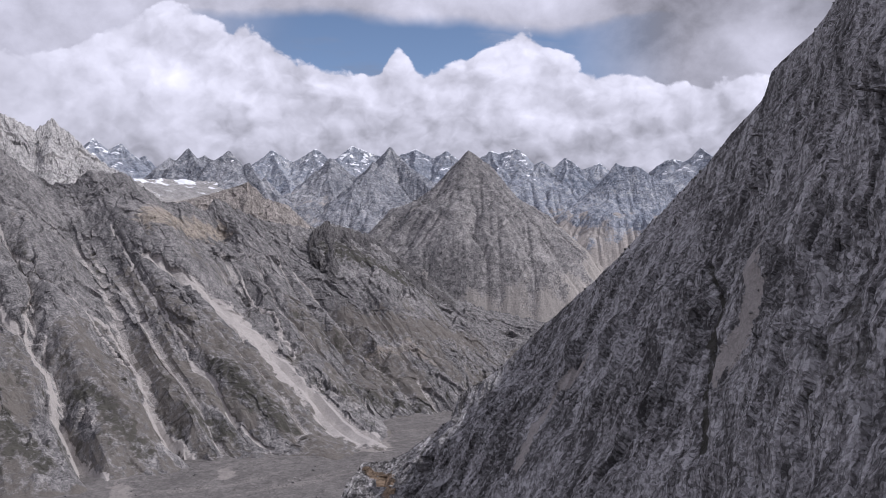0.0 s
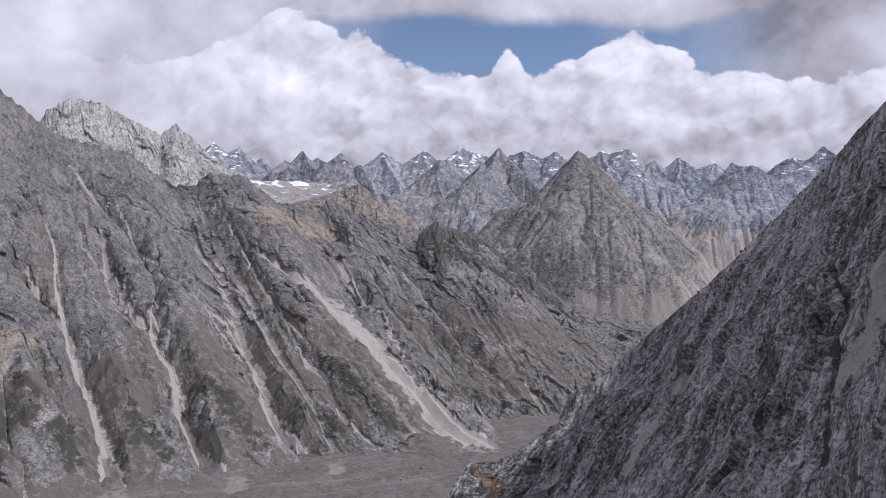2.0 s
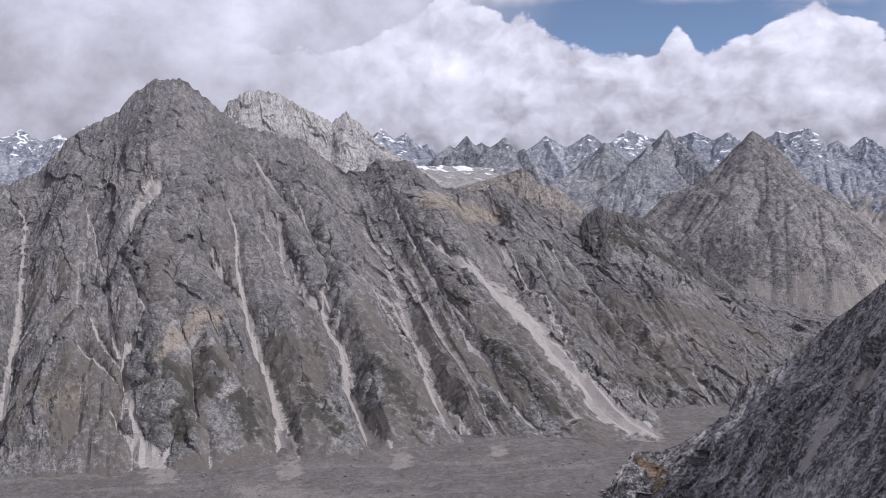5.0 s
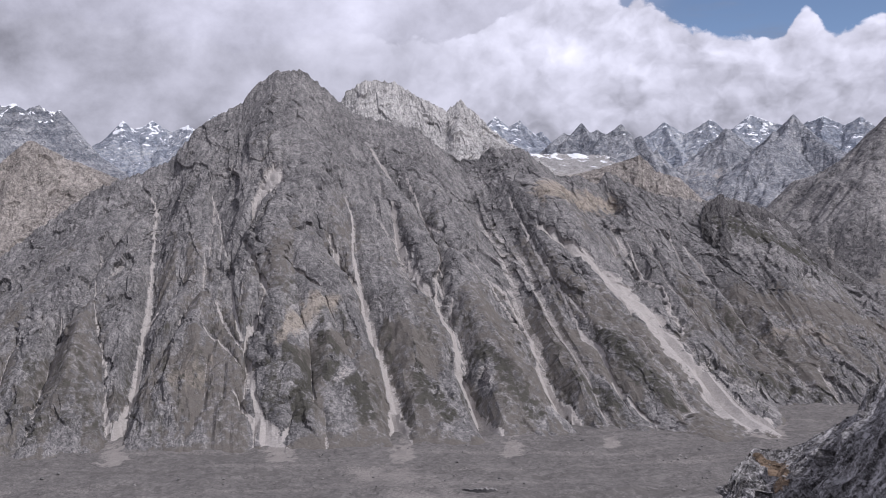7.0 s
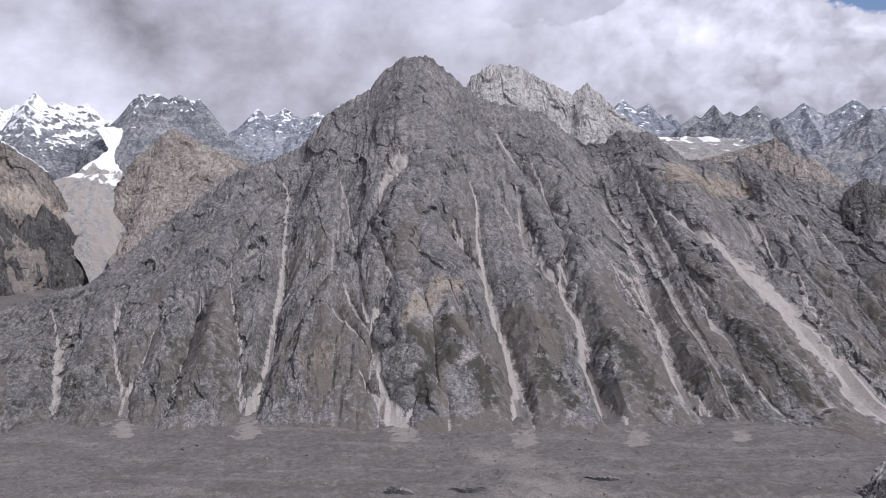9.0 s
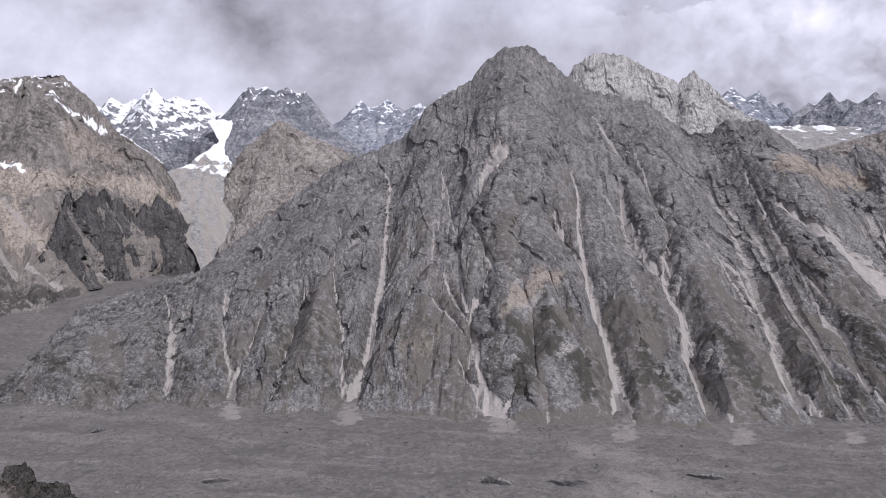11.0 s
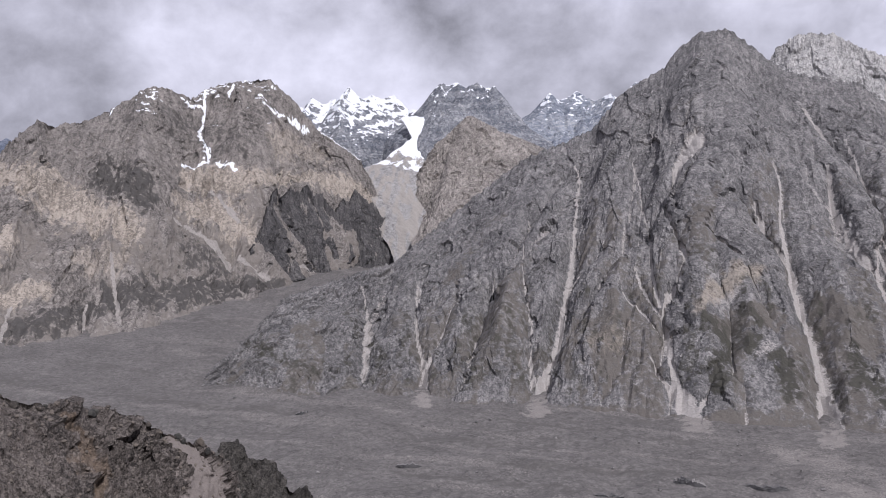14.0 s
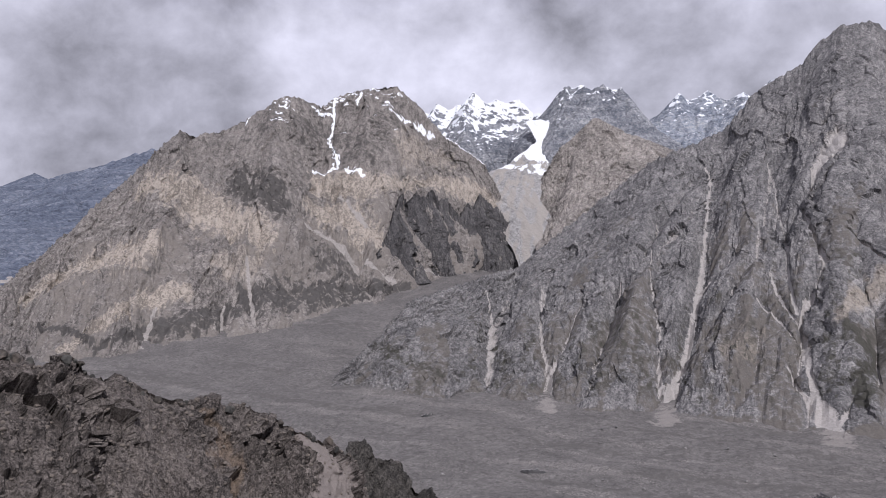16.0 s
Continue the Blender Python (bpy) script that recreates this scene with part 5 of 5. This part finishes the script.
# ---------------- stones, ice cliffs ----------------
def plain_material(name, low, high, scale, rough=0.85):
    mat = bpy.data.materials.new(name)
    mat.use_nodes = True
    n = Nodes(mat.node_tree)
    p = n.add("ShaderNodeTexCoord").outputs["Object"]
    tone = n.noise(p, scale, 8.0, 0.65)
    chance = n.add("ShaderNodeObjectInfo").outputs["Random"]
    color = n.mix(n.remap(n.math("ADD", tone, n.math("MULTIPLY", n.math("SUBTRACT", chance, 0.5), 0.25)), 0.35, 0.65), low, high)
    b = n.add("ShaderNodeBump", {"Height": tone, "Strength": 0.7, "Distance": 0.3 / scale})
    shader = n.add("ShaderNodeBsdfPrincipled", {"Base Color": color, "Roughness": rough, "Normal": b.outputs[0]})
    n.add("ShaderNodeOutputMaterial", {"Surface": shader.outputs[0]})
    return mat


STONE_GREY = plain_material("grey boulder", (0.10, 0.097, 0.096), (0.30, 0.285, 0.275), 0.5)
STONE_BROWN = plain_material("brown broken stone", (0.035, 0.03, 0.026), (0.15, 0.127, 0.108), 2.0)
STONE_DARK = plain_material("dark lichened stone", (0.025, 0.024, 0.022), (0.10, 0.095, 0.085), 1.0)
DARK_ICE = plain_material("wet dark ice", (0.02, 0.02, 0.022), (0.065, 0.063, 0.064), 0.15, 0.45)


def stone_mesh(name, seed, flat=0.7, sharp=0.35):
    """An angular stone about one metre across, resting on z = 0."""
    rng = random.Random(seed)
    bm = bmesh.new()
    bmesh.ops.create_icosphere(bm, subdivisions=2, radius=0.5)
    cuts = [Vector((rng.uniform(-1, 1), rng.uniform(-1, 1), rng.uniform(-1, 1))).normalized() for _ in range(9)]
    for vert in bm.verts:
        for c in cuts:
            d = vert.co.dot(c) - sharp
            if d > 0:
                vert.co -= c * d * 0.9
        vert.co.z *= flat
        vert.co *= 1 + 0.12 * noise.noise(vert.co * 5 + Vector((seed, 0, 0)))
        vert.co.z += 0.22
    me = bpy.data.meshes.new(name)
    bm.to_mesh(me)
    bm.free()
    return me


def scatter_stuff(name, label, places, sizes, material, seed, category):
    """Many small stones as one mesh."""
    shapes = [stone_mesh("shape", seed + i) for i in range(5)]
    rng = np.random.RandomState(seed)
    parts, faces, start = [], [], 0
    data = []
    for me in shapes:
        co = np.empty(len(me.vertices) * 3)
        me.vertices.foreach_get("co", co)
        data.append((co.reshape(-1, 3), np.array([p.vertices[:] for p in me.polygons])))
        bpy.data.meshes.remove(me)
    for place, size in zip(places, sizes):
        co, f = data[rng.randint(len(data))]
        a = rng.rand() * 6.28
        turn = np.array([[math.cos(a), -math.sin(a), 0], [math.sin(a), math.cos(a), 0], [0, 0, 1]])
        parts.append((co * size * (0.7 + 0.6 * rng.rand(3))) @ turn.T + place)
        faces.append(f + start)
        start += len(co)
    me = bpy.data.meshes.new(name)
    me.from_pydata(np.concatenate(parts).tolist(), [], np.concatenate(faces).tolist())
    me.materials.append(material)
    tagged(new(name, me), label, category, kind="stuff")


def ground_height(x, y):
    x, y = np.array([x], float), np.array([y], float)
    return float((floor_height(x, y) + fbm(x / 120, y / 120, 0 * x, 3, 101) * 7 + ridged(x / 40, y / 40, 0 * x, 4, 103) * 4 - 4)[0])


def ice_cliff(x, y, wide, high, turn, seed):
    """A crescent of dark bare ice under a lip of debris."""
    rng = random.Random(seed)
    root = new("ice_cliff")
    root.matrix_world = pose(x, y, ground_height(x, y) - 1.0, 0, 0, turn)
    tagged(root, "dark bare ice cliff under a lip of rubble on the glacier", "ice cliff", "ice cliffs on the glacier")
    n, top, base, rear = 40, [], [], []
    for i in range(n + 1):
        s = i / n
        bow = math.sin(math.pi * s)
        jag = noise.noise(Vector((s * 7, seed, 0))) + 0.5 * noise.noise(Vector((s * 19, seed, 3)))
        px = (s - 0.5) * wide
        py = -bow * wide * 0.10 + jag * wide * 0.03
        h = high * bow ** 0.7 * (0.75 + 0.5 * jag)
        base.append((px, py - h * 0.35, -1.0))
        top.append((px, py, max(h, 0.05)))
        rear.append((px, py + 3 + h * 5.0, -1.0))
    for part_name, a, b, mat, text in (("ice_face", base, top, DARK_ICE, "wet dark ice face"), ("debris_lip", top, rear, STONE_GREY, "lip of grey rubble")):
        bm = bmesh.new()
        rows = [[bm.verts.new([p + (q - p) * k / 6 + (0.0 if k in (0, 6) else 0.5 * noise.noise(Vector((i * 0.4, k * 0.7 + c * 9, seed)))) for c, (p, q) in enumerate(zip(a[i], b[i]))]) for i in range(n + 1)] for k in range(7)]
        for r0, r1 in zip(rows, rows[1:]):
            for i in range(n):
                bm.faces.new((r0[i], r0[i + 1], r1[i + 1], r1[i]))
        me = bpy.data.meshes.new(part_name)
        bm.to_mesh(me)
        bm.free()
        me.materials.append(mat)
        ob = tagged(new(part_name, me), text)
        ob.parent = root


for i, ((x, y, z), wide, high) in enumerate(zip([(-740, 1020, 0), (-726, 1022, 0), (-658, 1103, 0), (-506, 1256, 0), (-781, 892, 0), (-1036, 754, 0), (-1393, 775, 0)], (34, 34, 95, 75, 60, 40, 30), (9, 9, 10, 6, 6, 6, 6))):
    ice_cliff(x, y, wide, high, math.degrees(math.atan2(-x, y)) + (14, -10, 6, -4, 8, 0, 12)[i], i)

rng = np.random.RandomState(5)
angles, reach = np.radians(rng.uniform(-8, 84, 1500)), rng.uniform(1180, 1900, 1500)
spots = [(-math.sin(a) * r, math.cos(a) * r) for a, r in zip(angles, reach)]
scatter_stuff("boulders", "scattered grey boulders on the debris-covered glacier", [np.array((x, y, ground_height(x, y))) for x, y in spots],
              1.0 + 4.0 * rng.rand(1500) ** 4, STONE_GREY, 11, "boulders")
boulders = [stone_mesh("boulder", 40 + i) for i in range(4)]
for me in boulders:
    me.materials.append(STONE_GREY)
for i in range(40):
    a, r = radians(rng.uniform(0, 82)), rng.uniform(1200, 1750)
    x, y = -math.sin(a) * r, math.cos(a) * r
    ob = new("boulder", boulders[i % 4])
    ob.matrix_world = pose(x, y, ground_height(x, y) - 0.3, 0, 0, rng.uniform(0, 360)) @ Matrix.Scale(rng.uniform(4, 8), 4)
    tagged(ob, "large grey boulder lying on the glacier debris", "boulder", "boulders on the glacier")

rows, cols = left_ridge.shape[:2]
pick = [(int(rng.randint(2, rows * 0.6)), int(rng.randint(2, cols - 2))) for _ in range(1400)]
scatter_stuff("stones", "loose brown stones on the near ridge", [left_ridge[i, j] - (0, 0, 0.05) for i, j in pick], 0.12 + 0.5 * rng.rand(1400) ** 3, STONE_BROWN, 21, "stones")
shards = [stone_mesh("rock", 60 + i, flat=1.1, sharp=0.25) for i in range(4)]
for k, me in enumerate(shards):
    me.materials.append(STONE_DARK if k % 2 else STONE_BROWN)
for k in range(60):
    i, j = int(rng.randint(0, 8)), int(rng.randint(4, cols - 4))
    ob = new("rock", shards[k % 4])
    ob.matrix_world = pose(*(left_ridge[i, j] - (0, 0, 0.1)), rng.uniform(-15, 15), rng.uniform(-15, 15), rng.uniform(0, 360)) @ Matrix.Scale(rng.uniform(0.5, 1.3), 4)
    tagged(ob, "angular dark rock on the crest of the near ridge", "rock", "rocks on the near ridge")
rows, cols = right_slope.shape[:2]
for k in range(70):
    i, j = int(rng.randint(0, 6)), int(rng.randint(20, cols * 0.75))
    ob = new("rock", shards[1 + 2 * (k % 2)])
    ob.matrix_world = pose(*(right_slope[i, j] - (0, 0, 0.25)), rng.uniform(-15, 15), rng.uniform(-15, 15), rng.uniform(0, 360)) @ Matrix.Scale(rng.uniform(0.5, 1.5), 4)
    tagged(ob, "angular dark rock on the crest of the steep slope", "rock", "rocks on the steep slope")
pick = [(int(rng.randint(2, rows * 0.8)), int(rng.randint(2, cols - 2))) for _ in range(900)]
scatter_stuff("stones", "loose grey stones on the steep slope", [right_slope[i, j] - (0, 0, 0.1) for i, j in pick], 0.3 + 0.9 * rng.rand(900) ** 3, STONE_GREY, 31, "stones")
